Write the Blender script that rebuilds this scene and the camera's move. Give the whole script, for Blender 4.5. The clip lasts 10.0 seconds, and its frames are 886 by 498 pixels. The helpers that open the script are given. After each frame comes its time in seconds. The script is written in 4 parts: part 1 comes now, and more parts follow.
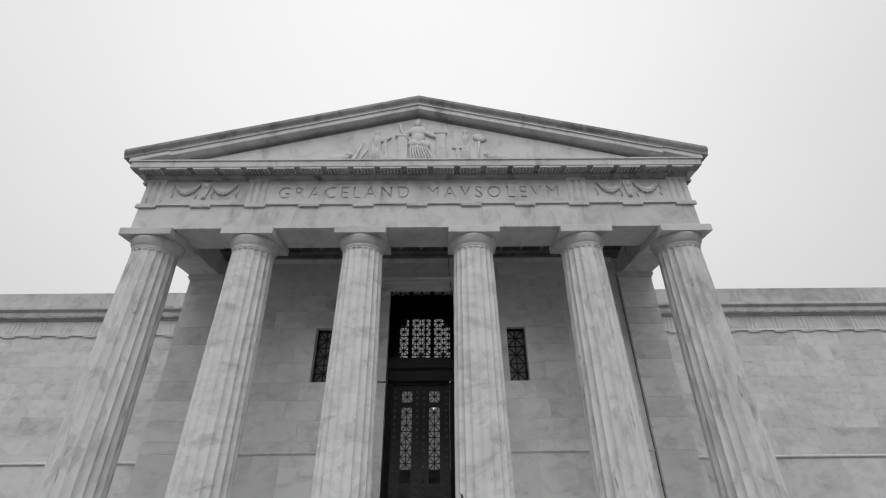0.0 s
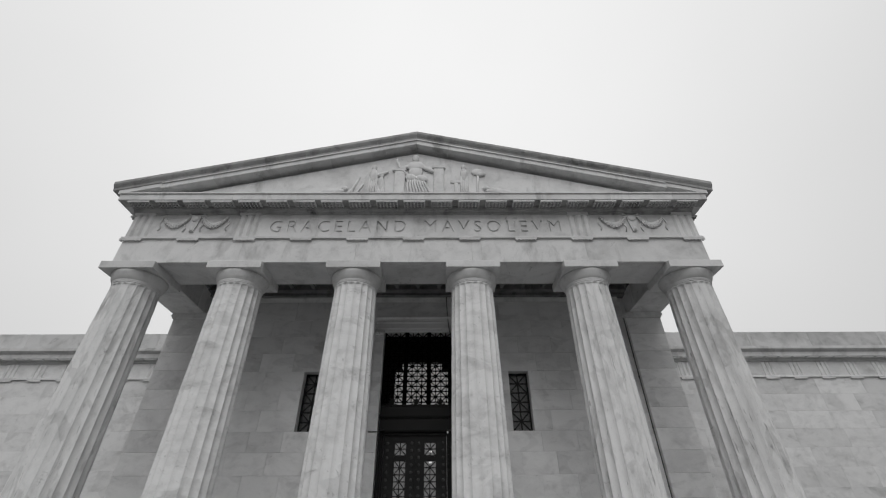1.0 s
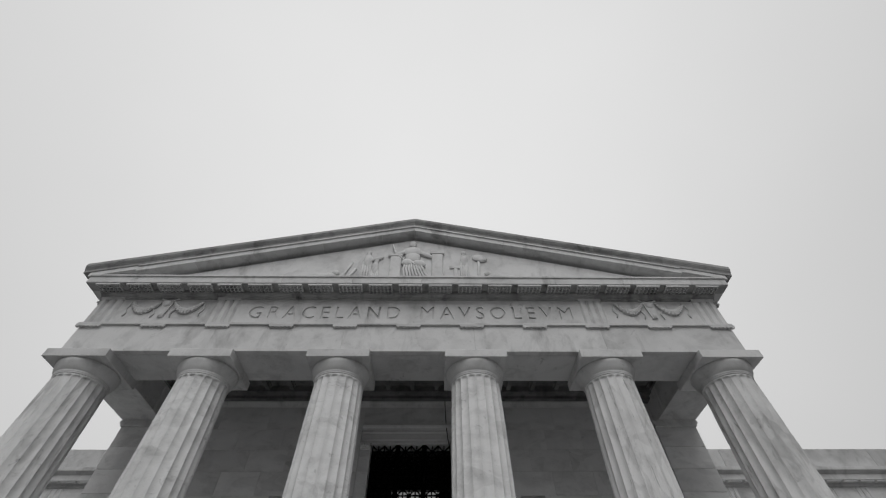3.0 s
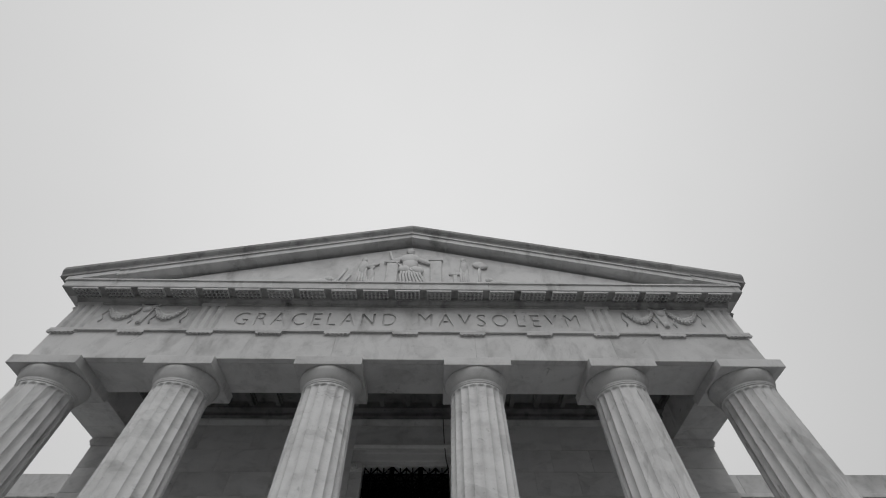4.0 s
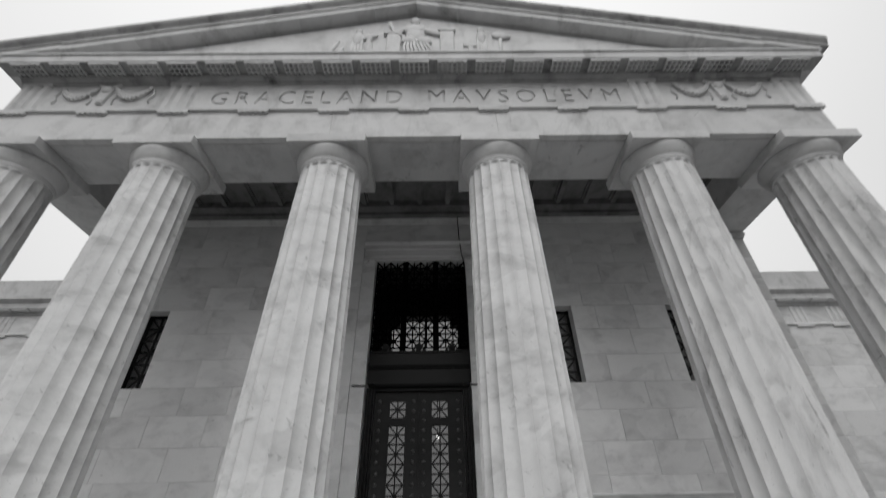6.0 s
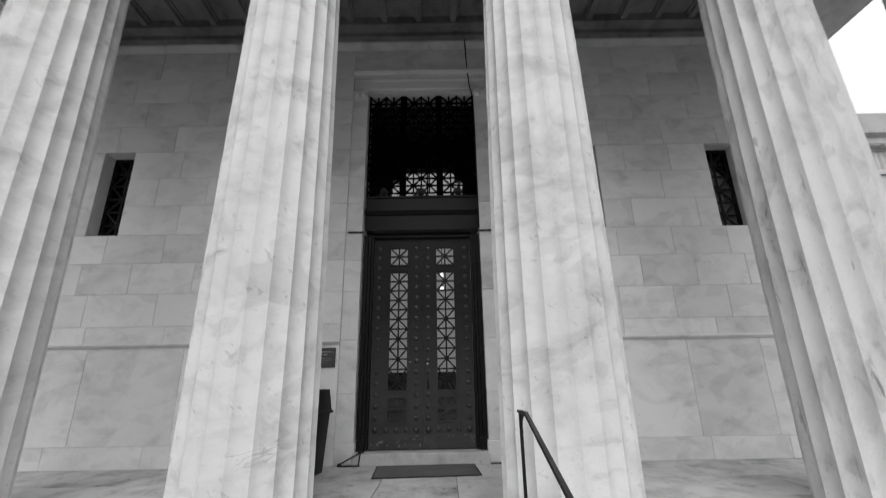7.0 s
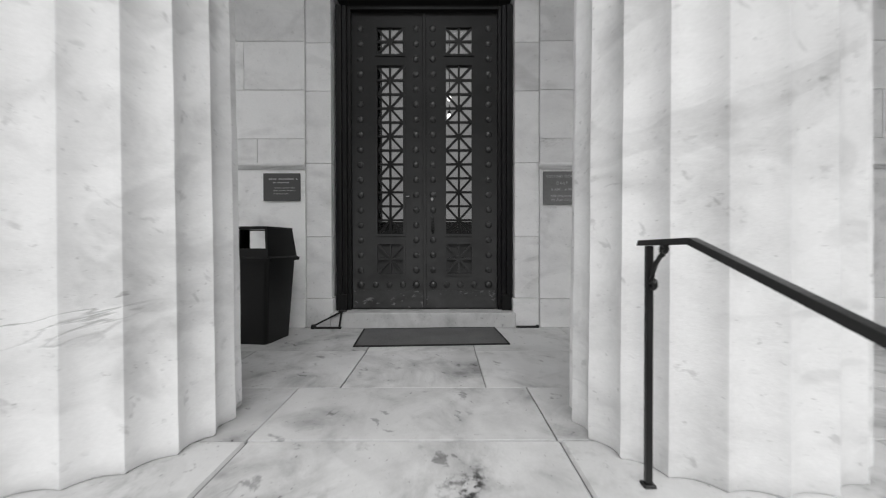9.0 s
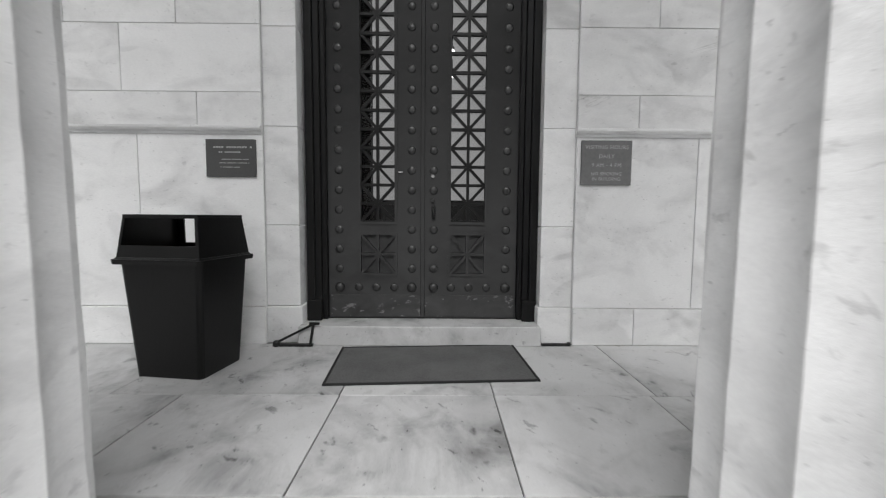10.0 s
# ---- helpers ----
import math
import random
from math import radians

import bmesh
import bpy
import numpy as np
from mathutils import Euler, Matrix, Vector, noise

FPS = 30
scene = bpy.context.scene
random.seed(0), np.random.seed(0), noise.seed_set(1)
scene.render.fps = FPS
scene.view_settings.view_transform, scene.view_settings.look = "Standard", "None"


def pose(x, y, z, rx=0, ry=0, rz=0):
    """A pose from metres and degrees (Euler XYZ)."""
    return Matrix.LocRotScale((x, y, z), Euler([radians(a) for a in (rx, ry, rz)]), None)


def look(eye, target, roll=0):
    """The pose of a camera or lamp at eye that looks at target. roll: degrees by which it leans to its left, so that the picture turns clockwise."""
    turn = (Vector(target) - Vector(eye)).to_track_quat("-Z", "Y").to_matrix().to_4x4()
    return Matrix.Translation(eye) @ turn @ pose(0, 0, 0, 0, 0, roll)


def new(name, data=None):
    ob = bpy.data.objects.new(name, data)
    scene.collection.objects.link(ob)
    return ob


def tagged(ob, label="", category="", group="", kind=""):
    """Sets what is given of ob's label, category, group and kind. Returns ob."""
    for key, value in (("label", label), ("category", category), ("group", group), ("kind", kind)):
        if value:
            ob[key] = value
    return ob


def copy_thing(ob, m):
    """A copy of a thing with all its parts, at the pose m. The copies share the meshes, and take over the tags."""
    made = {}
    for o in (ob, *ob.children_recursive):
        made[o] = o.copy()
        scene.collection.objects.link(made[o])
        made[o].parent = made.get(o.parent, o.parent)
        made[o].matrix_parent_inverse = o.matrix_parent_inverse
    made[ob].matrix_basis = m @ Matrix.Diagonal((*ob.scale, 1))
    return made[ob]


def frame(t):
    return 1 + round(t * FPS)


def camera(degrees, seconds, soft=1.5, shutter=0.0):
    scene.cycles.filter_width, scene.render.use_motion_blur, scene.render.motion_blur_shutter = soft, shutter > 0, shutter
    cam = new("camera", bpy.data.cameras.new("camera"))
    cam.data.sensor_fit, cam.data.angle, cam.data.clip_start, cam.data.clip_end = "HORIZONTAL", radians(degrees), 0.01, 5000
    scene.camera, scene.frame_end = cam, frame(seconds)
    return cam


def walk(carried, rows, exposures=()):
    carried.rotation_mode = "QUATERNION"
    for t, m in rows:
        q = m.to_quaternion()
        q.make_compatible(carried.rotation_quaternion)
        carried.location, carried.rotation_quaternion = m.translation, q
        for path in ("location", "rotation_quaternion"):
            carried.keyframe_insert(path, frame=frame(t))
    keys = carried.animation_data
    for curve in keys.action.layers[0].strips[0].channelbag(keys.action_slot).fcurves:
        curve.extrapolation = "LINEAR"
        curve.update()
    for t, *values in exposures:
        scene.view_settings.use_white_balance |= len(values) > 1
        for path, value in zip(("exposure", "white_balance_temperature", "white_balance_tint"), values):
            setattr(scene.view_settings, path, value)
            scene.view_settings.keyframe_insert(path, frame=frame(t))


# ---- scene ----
cam = camera(93.2, 10.0, soft=1.1, shutter=0.35)
PATH = [
    (0, (0.587, -9.109, 1.265), (0.6, -7.342, 2.201), -0.6),
    (0.5, (0.63, -8.797, 1.276), (0.638, -7.08, 2.301), -0.4),
    (1, (0.647, -8.513, 1.263), (0.662, -6.864, 2.394), -0.4),
    (1.5, (0.63, -8.249, 1.297), (0.648, -6.672, 2.527), -0.4),
    (2, (0.645, -7.946, 1.294), (0.664, -6.465, 2.638), -0.5),
    (2.5, (0.651, -7.631, 1.296), (0.673, -6.242, 2.735), -0.5),
    (3, (0.628, -7.258, 1.26), (0.654, -5.993, 2.809), -0.6),
    (4.5, (0.566, -6.13, 1.296), (0.606, -4.982, 2.933), -0.9),
    (5, (0.515, -5.738, 1.279), (0.552, -4.477, 2.831), -0.8),
    (5.5, (0.508, -5.302, 1.252), (0.53, -3.865, 2.643), -0.6),
    (5.7, (0.472, -5.101, 1.223), (0.496, -3.58, 2.521), -0.9),
    (6.8, (0.358, -3.792, 1.13), (0.365, -1.913, 1.815), -1.2),
    (7, (0.354, -3.617, 1.122), (0.358, -1.708, 1.718), -1.0),
    (7.5, (0.334, -3.112, 1.035), (0.337, -1.144, 1.391), -0.9),
    (8, (0.293, -2.605, 0.992), (0.291, -0.612, 1.159), -0.7),
    (8.5, (0.241, -2.086, 0.911), (0.239, -0.087, 0.958), -0.3),
    (9, (0.218, -1.542, 0.869), (0.218, 0.458, 0.846), -0.1),
    (9.5, (0.201, -0.962, 0.953), (0.205, 1.035, 0.844), 0.2),
    (10, (0.16, -0.477, 1.022), (0.177, 1.517, 0.87), 0.4),
]
EXPOSURES = [(0.0, 0.0), (1.0, -0.05), (2.5, -0.16), (3.2, -0.27), (4.5, -0.31), (5.2, -0.22), (5.7, -0.05), (6.8, 0.43), (7.5, 0.67), (8.5, 0.82), (9.0, 0.76), (9.5, 0.82), (10.0, 1.07)]
walk(cam, [(t, look(eye, target, roll)) for t, eye, target, roll in PATH], EXPOSURES)

# ---- exposure, world and large lights ----
scene.view_settings.exposure = 0.0
world = bpy.data.worlds.new("overcast_sky")
scene.world = world
world.use_nodes = True
wn, wl = world.node_tree.nodes, world.node_tree.links
wn.clear()
w_out = wn.new("ShaderNodeOutputWorld")
w_bg = wn.new("ShaderNodeBackground")
w_sky = wn.new("ShaderNodeTexSky")
w_sky.sky_type = "NISHITA"
w_sky.sun_disc = False
w_sky.sun_elevation, w_sky.sun_rotation = radians(49), radians(180)
w_bw = wn.new("ShaderNodeRGBToBW")
w_scale = wn.new("ShaderNodeMath")
w_scale.operation = "MULTIPLY"
w_scale.inputs[1].default_value = 0.012
w_geo = wn.new("ShaderNodeTexCoord")
w_dot = wn.new("ShaderNodeVectorMath")
w_dot.operation = "DOT_PRODUCT"
w_dot.inputs[1].default_value = (-0.04, 0.45, 0.89)
w_ramp = wn.new("ShaderNodeMath")
w_ramp.operation, w_ramp.use_clamp = "MULTIPLY_ADD", False
w_ramp.inputs[1].default_value, w_ramp.inputs[2].default_value = 0.60, 0.33
w_noise = wn.new("ShaderNodeTexNoise")
w_noise.inputs["Scale"].default_value = 1.6
w_noise.inputs["Detail"].default_value = 3
w_nm = wn.new("ShaderNodeMath")
w_nm.operation = "MULTIPLY_ADD"
w_nm.inputs[1].default_value, w_nm.inputs[2].default_value = 0.10, -0.05
w_add = wn.new("ShaderNodeMath")
w_add.operation = "ADD"
w_add2 = wn.new("ShaderNodeMath")
w_add2.operation = "ADD"
wl.new(w_sky.outputs[0], w_bw.inputs[0])
wl.new(w_bw.outputs[0], w_scale.inputs[0])
wl.new(w_geo.outputs["Generated"], w_dot.inputs[0])
wl.new(w_geo.outputs["Generated"], w_noise.inputs["Vector"])
wl.new(w_dot.outputs["Value"], w_ramp.inputs[0])
wl.new(w_noise.outputs["Fac"], w_nm.inputs[0])
wl.new(w_ramp.outputs[0], w_add.inputs[0])
wl.new(w_nm.outputs[0], w_add.inputs[1])
wl.new(w_add.outputs[0], w_add2.inputs[0])
wl.new(w_scale.outputs[0], w_add2.inputs[1])
wl.new(w_add2.outputs[0], w_bg.inputs["Color"])
w_bg.inputs["Strength"].default_value = 1.0
wl.new(w_bg.outputs[0], w_out.inputs[0])

sun = new("sun", bpy.data.lights.new("sun", "SUN"))
sun.data.energy, sun.data.angle = 1.2, radians(45)
sun.matrix_world = look((0, -10, 11.5), (0, 0, 0))

# ---- materials ----


def nodes_of(name):
    m = bpy.data.materials.new(name)
    m.use_nodes = True
    nt = m.node_tree
    return m, nt.nodes, nt.links, nt.nodes["Principled BSDF"]


def math_node(n, l, op, a, b=None, c=None, clamp=False):
    k = n.new("ShaderNodeMath")
    k.operation, k.use_clamp = op, clamp
    for i, v in enumerate((a, b, c)):
        if v is None:
            continue
        if isinstance(v, (int, float)):
            k.inputs[i].default_value = v
        else:
            l.new(v, k.inputs[i])
    return k.outputs[0]


def noise_node(n, l, vec, scale, detail=4, rough=0.55, distort=0.0):
    k = n.new("ShaderNodeTexNoise")
    k.inputs["Scale"].default_value, k.inputs["Detail"].default_value = scale, detail
    k.inputs["Roughness"].default_value, k.inputs["Distortion"].default_value = rough, distort
    l.new(vec, k.inputs["Vector"])
    return k.outputs["Fac"]


def marble(name, base=0.72, cloud=0.22, vein=0.35, piece=0.10, grime=0.10, rough=0.55, scale=1.0, stretch=(1, 1, 1), bump=0.25, vein_width=10.0, crack=0.25, stain=0.0, tilt=(0.25, 0.45, 0.6), speck=16.0, crack_run=(0.7, 0.7, 2.4), marks=0.0, mark_run=(0.55, 1.5, 1.0), patch=0.0, patch_scale=1.5, streak=0.0):
    """Weathered white marble: soft clouds, slanting grey bands, thin cracks, specks, rain stains, and a tone of its own for each piece."""
    m, n, l, p = nodes_of(name)
    tc, info = n.new("ShaderNodeTexCoord"), n.new("ShaderNodeObjectInfo")
    mp, off = n.new("ShaderNodeMapping"), n.new("ShaderNodeVectorMath")
    mp.inputs["Scale"].default_value = stretch
    mp.inputs["Rotation"].default_value = tilt
    off.operation = "MULTIPLY_ADD"
    l.new(info.outputs["Random"], off.inputs[0])
    off.inputs[1].default_value = (37.0, 53.0, 71.0)
    l.new(tc.outputs["Object"], mp.inputs["Vector"])
    l.new(mp.outputs[0], off.inputs[2])
    v = off.outputs[0]
    big = noise_node(n, l, v, 0.9 * scale, 5, 0.55, 0.7)
    mid = noise_node(n, l, v, 2.4 * scale, 6, 0.65, 0.6)
    ridge = noise_node(n, l, v, 0.95 * scale, 4, 0.5, 0.9)
    run = n.new("ShaderNodeVectorMath")
    run.operation = "MULTIPLY"
    run.inputs[1].default_value = crack_run
    l.new(v, run.inputs[0])
    crackle = noise_node(n, l, run.outputs[0], 1.3 * scale, 5, 0.5, 0.4)
    gate_n = noise_node(n, l, v, 1.3 * scale, 3, 0.5)
    spots = noise_node(n, l, v, speck * scale, 3, 0.5)
    fine = noise_node(n, l, v, 70.0, 4, 0.7)
    pits = math_node(n, l, "MULTIPLY_ADD", noise_node(n, l, v, 42.0, 2, 0.5), 14.0, -9.6, clamp=True)
    edge = math_node(n, l, "MULTIPLY_ADD", noise_node(n, l, v, 1.7 * scale, 7, 0.6, 0.5), 11.0, -6.2, clamp=True)
    line = math_node(n, l, "SUBTRACT", 1.0, math_node(n, l, "MULTIPLY", math_node(n, l, "ABSOLUTE", math_node(n, l, "SUBTRACT", ridge, 0.5)), vein_width), clamp=True)
    line = math_node(n, l, "MULTIPLY", line, math_node(n, l, "MULTIPLY_ADD", mid, 4.0, -1.7, clamp=True))
    thin = math_node(n, l, "SUBTRACT", 1.0, math_node(n, l, "MULTIPLY", math_node(n, l, "ABSOLUTE", math_node(n, l, "SUBTRACT", crackle, 0.47)), 95.0), clamp=True)
    thin = math_node(n, l, "MULTIPLY", thin, math_node(n, l, "MULTIPLY_ADD", gate_n, 9.0, -5.7, clamp=True))
    cl = math_node(n, l, "MULTIPLY_ADD", big, 4.2, -2.05, clamp=True)
    spot = math_node(n, l, "MULTIPLY", math_node(n, l, "MULTIPLY_ADD", spots, 12.0, -7.7, clamp=True), math_node(n, l, "MULTIPLY_ADD", mid, 3.0, -1.2, clamp=True))
    tone = math_node(n, l, "MULTIPLY_ADD", math_node(n, l, "SUBTRACT", info.outputs["Random"], 0.5), 2 * piece, base)
    tone = math_node(n, l, "SUBTRACT", tone, math_node(n, l, "MULTIPLY", cl, cloud))
    tone = math_node(n, l, "SUBTRACT", tone, math_node(n, l, "MULTIPLY", line, vein))
    tone = math_node(n, l, "SUBTRACT", tone, math_node(n, l, "MULTIPLY", thin, crack))
    tone = math_node(n, l, "SUBTRACT", tone, math_node(n, l, "MULTIPLY", spot, grime))
    tone = math_node(n, l, "SUBTRACT", tone, math_node(n, l, "MULTIPLY", pits, 0.5 * grime + 0.06))
    tone = math_node(n, l, "SUBTRACT", tone, math_node(n, l, "MULTIPLY", edge, 0.55 * cloud))
    if marks:
        mk = n.new("ShaderNodeMapping")
        mk.inputs["Scale"].default_value, mk.inputs["Rotation"].default_value = mark_run, (0, 0, 0.15)
        l.new(v, mk.inputs["Vector"])
        chip = math_node(n, l, "MULTIPLY_ADD", noise_node(n, l, mk.outputs[0], 7.5, 4, 0.6, 0.3), 20.0, -12.9, clamp=True)
        tone = math_node(n, l, "SUBTRACT", tone, math_node(n, l, "MULTIPLY", chip, marks))
    if patch:
        blot = noise_node(n, l, v, patch_scale, 3, 0.45, 1.1)
        blot = math_node(n, l, "MULTIPLY_ADD", blot, 26.0, -15.2, clamp=True)
        blot = math_node(n, l, "MULTIPLY", blot, math_node(n, l, "MULTIPLY_ADD", mid, 1.2, 0.3, clamp=True))
        tone = math_node(n, l, "SUBTRACT", tone, math_node(n, l, "MULTIPLY", blot, patch))
    if streak:
        sp = n.new("ShaderNodeSeparateXYZ")
        l.new(tc.outputs["Object"], sp.inputs[0])
        wob = math_node(n, l, "MULTIPLY_ADD", noise_node(n, l, tc.outputs["Object"], 7.0, 4, 0.6), 0.30, -0.15)
        across = math_node(n, l, "ADD", math_node(n, l, "MULTIPLY_ADD", sp.outputs[1], -0.30, sp.outputs[0]), wob)
        band = math_node(n, l, "MULTIPLY_ADD", math_node(n, l, "ABSOLUTE", math_node(n, l, "SUBTRACT", across, 0.32)), -14.0, 1.05, clamp=True)
        reach = math_node(n, l, "MULTIPLY_ADD", math_node(n, l, "ABSOLUTE", math_node(n, l, "ADD", sp.outputs[1], 0.26)), -2.6, 1.1, clamp=True)
        torn = math_node(n, l, "MULTIPLY_ADD", noise_node(n, l, tc.outputs["Object"], 24.0, 4, 0.65), 9.0, -4.1, clamp=True)
        tone = math_node(n, l, "SUBTRACT", tone, math_node(n, l, "MULTIPLY", math_node(n, l, "MULTIPLY", math_node(n, l, "MULTIPLY", band, reach), torn), streak))
    if stain:
        sm = n.new("ShaderNodeMapping")
        sm.inputs["Scale"].default_value = (1.5, 1.0, 0.5)
        l.new(tc.outputs["Object"], sm.inputs["Vector"])
        s1 = noise_node(n, l, sm.outputs[0], 1.1, 6, 0.68, 0.4)
        dirt = math_node(n, l, "MULTIPLY_ADD", s1, 5.0, -2.75, clamp=True)
        tone = math_node(n, l, "SUBTRACT", tone, math_node(n, l, "MULTIPLY", dirt, stain))
    tone = math_node(n, l, "MULTIPLY", tone, math_node(n, l, "MULTIPLY_ADD", fine, 0.16, 0.92))
    tone = math_node(n, l, "MAXIMUM", tone, 0.05)
    l.new(tone, p.inputs["Base Color"])
    l.new(math_node(n, l, "MULTIPLY_ADD", mid, 0.25, rough - 0.12), p.inputs["Roughness"])
    p.inputs["Specular IOR Level"].default_value = 0.3
    b = n.new("ShaderNodeBump")
    b.inputs["Strength"].default_value, b.inputs["Distance"].default_value = bump, 0.012
    h = math_node(n, l, "MULTIPLY_ADD", fine, 0.25, math_node(n, l, "MULTIPLY_ADD", thin, -0.8, math_node(n, l, "MULTIPLY_ADD", spot, -0.4, mid)))
    l.new(h, b.inputs["Height"])
    l.new(b.outputs[0], p.inputs["Normal"])
    return m


def plain(name, tone, rough=0.5, metal=0.0, vary=0.25, scale=14.0, bump=0.1, spec=0.5):
    m, n, l, p = nodes_of(name)
    tc = n.new("ShaderNodeTexCoord")
    a = noise_node(n, l, tc.outputs["Object"], scale * 0.2, 4)
    f = noise_node(n, l, tc.outputs["Object"], scale * 4, 3)
    mix = math_node(n, l, "MULTIPLY_ADD", a, 1.3, math_node(n, l, "MULTIPLY", f, 0.7))
    l.new(math_node(n, l, "MULTIPLY", math_node(n, l, "MULTIPLY_ADD", mix, vary, 1 - vary), tone), p.inputs["Base Color"])
    l.new(math_node(n, l, "MULTIPLY_ADD", a, 0.3, rough - 0.15), p.inputs["Roughness"])
    p.inputs["Metallic"].default_value = metal
    p.inputs["Specular IOR Level"].default_value = spec
    b = n.new("ShaderNodeBump")
    b.inputs["Strength"].default_value, b.inputs["Distance"].default_value = bump, 0.004
    l.new(f, b.inputs["Height"])
    l.new(b.outputs[0], p.inputs["Normal"])
    return m


def scuffed(name, tone, pale, rough=0.55, lower_tone=0.0):
    """Dark worn bronze with pale rubbed blotches and scrapes, and a patchy lighter tone lower down."""
    m, n, l, p = nodes_of(name)
    tc, mp = n.new("ShaderNodeTexCoord"), n.new("ShaderNodeMapping")
    mp.inputs["Scale"].default_value = (1.0, 1.0, 1.6)
    l.new(tc.outputs["Object"], mp.inputs["Vector"])
    soft = noise_node(n, l, mp.outputs[0], 4.0, 5, 0.6, 0.5)
    hard = noise_node(n, l, mp.outputs[0], 11.0, 5, 0.6, 0.3)
    rub = math_node(n, l, "MULTIPLY_ADD", hard, 14.0, -8.4, clamp=True)
    base = math_node(n, l, "MULTIPLY_ADD", soft, tone * 1.6, tone * 0.2)
    if lower_tone:
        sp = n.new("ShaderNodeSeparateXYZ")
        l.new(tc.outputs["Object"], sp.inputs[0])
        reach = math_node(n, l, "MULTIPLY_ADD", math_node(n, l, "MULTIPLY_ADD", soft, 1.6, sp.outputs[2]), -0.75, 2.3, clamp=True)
        base = math_node(n, l, "MULTIPLY_ADD", math_node(n, l, "MULTIPLY", reach, math_node(n, l, "MULTIPLY_ADD", soft, 1.2, 0.4)), lower_tone, base)
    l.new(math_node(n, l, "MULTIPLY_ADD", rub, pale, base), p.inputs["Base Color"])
    l.new(math_node(n, l, "MULTIPLY_ADD", rub, 0.2, rough), p.inputs["Roughness"])
    p.inputs["Metallic"].default_value = 0.4
    b = n.new("ShaderNodeBump")
    b.inputs["Strength"].default_value, b.inputs["Distance"].default_value = 0.3, 0.003
    l.new(hard, b.inputs["Height"])
    l.new(b.outputs[0], p.inputs["Normal"])
    return m


def pane_glass(name, tint=0.8):
    m, n, l, p = nodes_of(name)
    n.remove(p)
    out = n["Material Output"]
    tr, gl, mx, fr = (n.new("ShaderNodeBsdfTransparent"), n.new("ShaderNodeBsdfGlossy"), n.new("ShaderNodeMixShader"), n.new("ShaderNodeFresnel"))
    tr.inputs[0].default_value = (tint, tint, tint, 1)
    gl.inputs["Roughness"].default_value = 0.02
    fr.inputs["IOR"].default_value = 1.5
    l.new(fr.outputs[0], mx.inputs[0])
    l.new(tr.outputs[0], mx.inputs[1])
    l.new(gl.outputs[0], mx.inputs[2])
    l.new(mx.outputs[0], out.inputs["Surface"])
    return m


def glow(name, strength):
    m, n, l, p = nodes_of(name)
    tc = n.new("ShaderNodeTexCoord")
    a = noise_node(n, l, tc.outputs["Object"], 1.5, 3)
    p.inputs["Base Color"].default_value = (0.5, 0.5, 0.5, 1)
    p.inputs["Emission Color"].default_value = (1, 1, 1, 1)
    l.new(math_node(n, l, "MULTIPLY", math_node(n, l, "MULTIPLY_ADD", a, 0.5, 0.75), strength), p.inputs["Emission Strength"])
    return m


MARBLE_COLUMN = marble("marble_column", 0.82, 0.14, 0.18, 0.03, 0.22, 0.5, 1.0, (0.8, 0.8, 1.4), 0.3, 8.0, 0.42, 0.0, (0.15, 0.45, 0.0), marks=0.16, mark_run=(1.6, 1.6, 0.5), patch=0.09, patch_scale=1.7)
MARBLE_COLUMN_WORN = marble("marble_column_worn", 0.75, 0.20, 0.18, 0.03, 0.25, 0.6, 1.2, (1.3, 1.3, 0.6), 0.35, 8.0, 0.36, 0.0, (0.1, 0.12, 0.0), marks=0.30, mark_run=(1.3, 1.3, 0.35), patch=0.12, patch_scale=2.2)
MARBLE_ENTABLATURE = marble("marble_entablature", 0.70, 0.14, 0.14, 0.05, 0.2, 0.6, 0.9, crack=0.38, stain=0.26, patch=0.06, patch_scale=1.1)
# Stained marble for undersides; the cornice's shade is also in its darker tone.
MARBLE_SOFFIT = marble("marble_stained_shaded_soffit", 0.42, 0.20, 0.10, 0.05, 0.2, 0.8, 1.4, stain=0.30)
# Ceiling marble: the porch's deep shade is put into its dark base tone.
MARBLE_SHADE = marble("marble_shaded_ceiling", 0.20, 0.10, 0.06, 0.05, 0.10, 0.85, 1.3, stain=0.08)
MARBLE_SIMA = marble("marble_gutter", 0.40, 0.18, 0.10, 0.06, 0.14, 0.75, 1.5, stain=0.20)
MARBLE_PARAPET = marble("marble_parapet", 0.58, 0.16, 0.12, 0.06, 0.15, 0.7, 1.2, (1, 1, 1), 0.25, 9.0, 0.25, 0.20)
MARBLE_WALL = marble("marble_ashlar", 0.79, 0.13, 0.13, 0.06, 0.2, 0.55, 1.1, (0.8, 1, 1.4), 0.2, 9.0, 0.16, patch=0.08, patch_scale=1.25)
MARBLE_WING = marble("marble_wing", 0.72, 0.14, 0.12, 0.07, 0.15, 0.65, 1.3, (0.8, 1, 1.3), 0.2, 9.0, 0.25, 0.08, patch=0.07, patch_scale=1.2)
MARBLE_FLOOR = marble("marble_floor", 0.52, 0.14, 0.24, 0.05, 0.28, 0.45, 1.15, (1.1, 0.8, 1), 0.3, 8.0, 0.34, 0.0, (0.0, 0.0, 0.55), 7.0, (1.8, 0.8, 1.0), marks=0.22, mark_run=(0.8, 1.2, 1.0), patch=0.06, patch_scale=1.6, streak=0.8)
FLOOR_JOINT = plain("dirty_floor_joint", 0.15, 0.9, 0, 0.5, 18, 0.4)
MORTAR = plain("mortar", 0.70, 0.85, 0, 0.4, 20, 0.3)
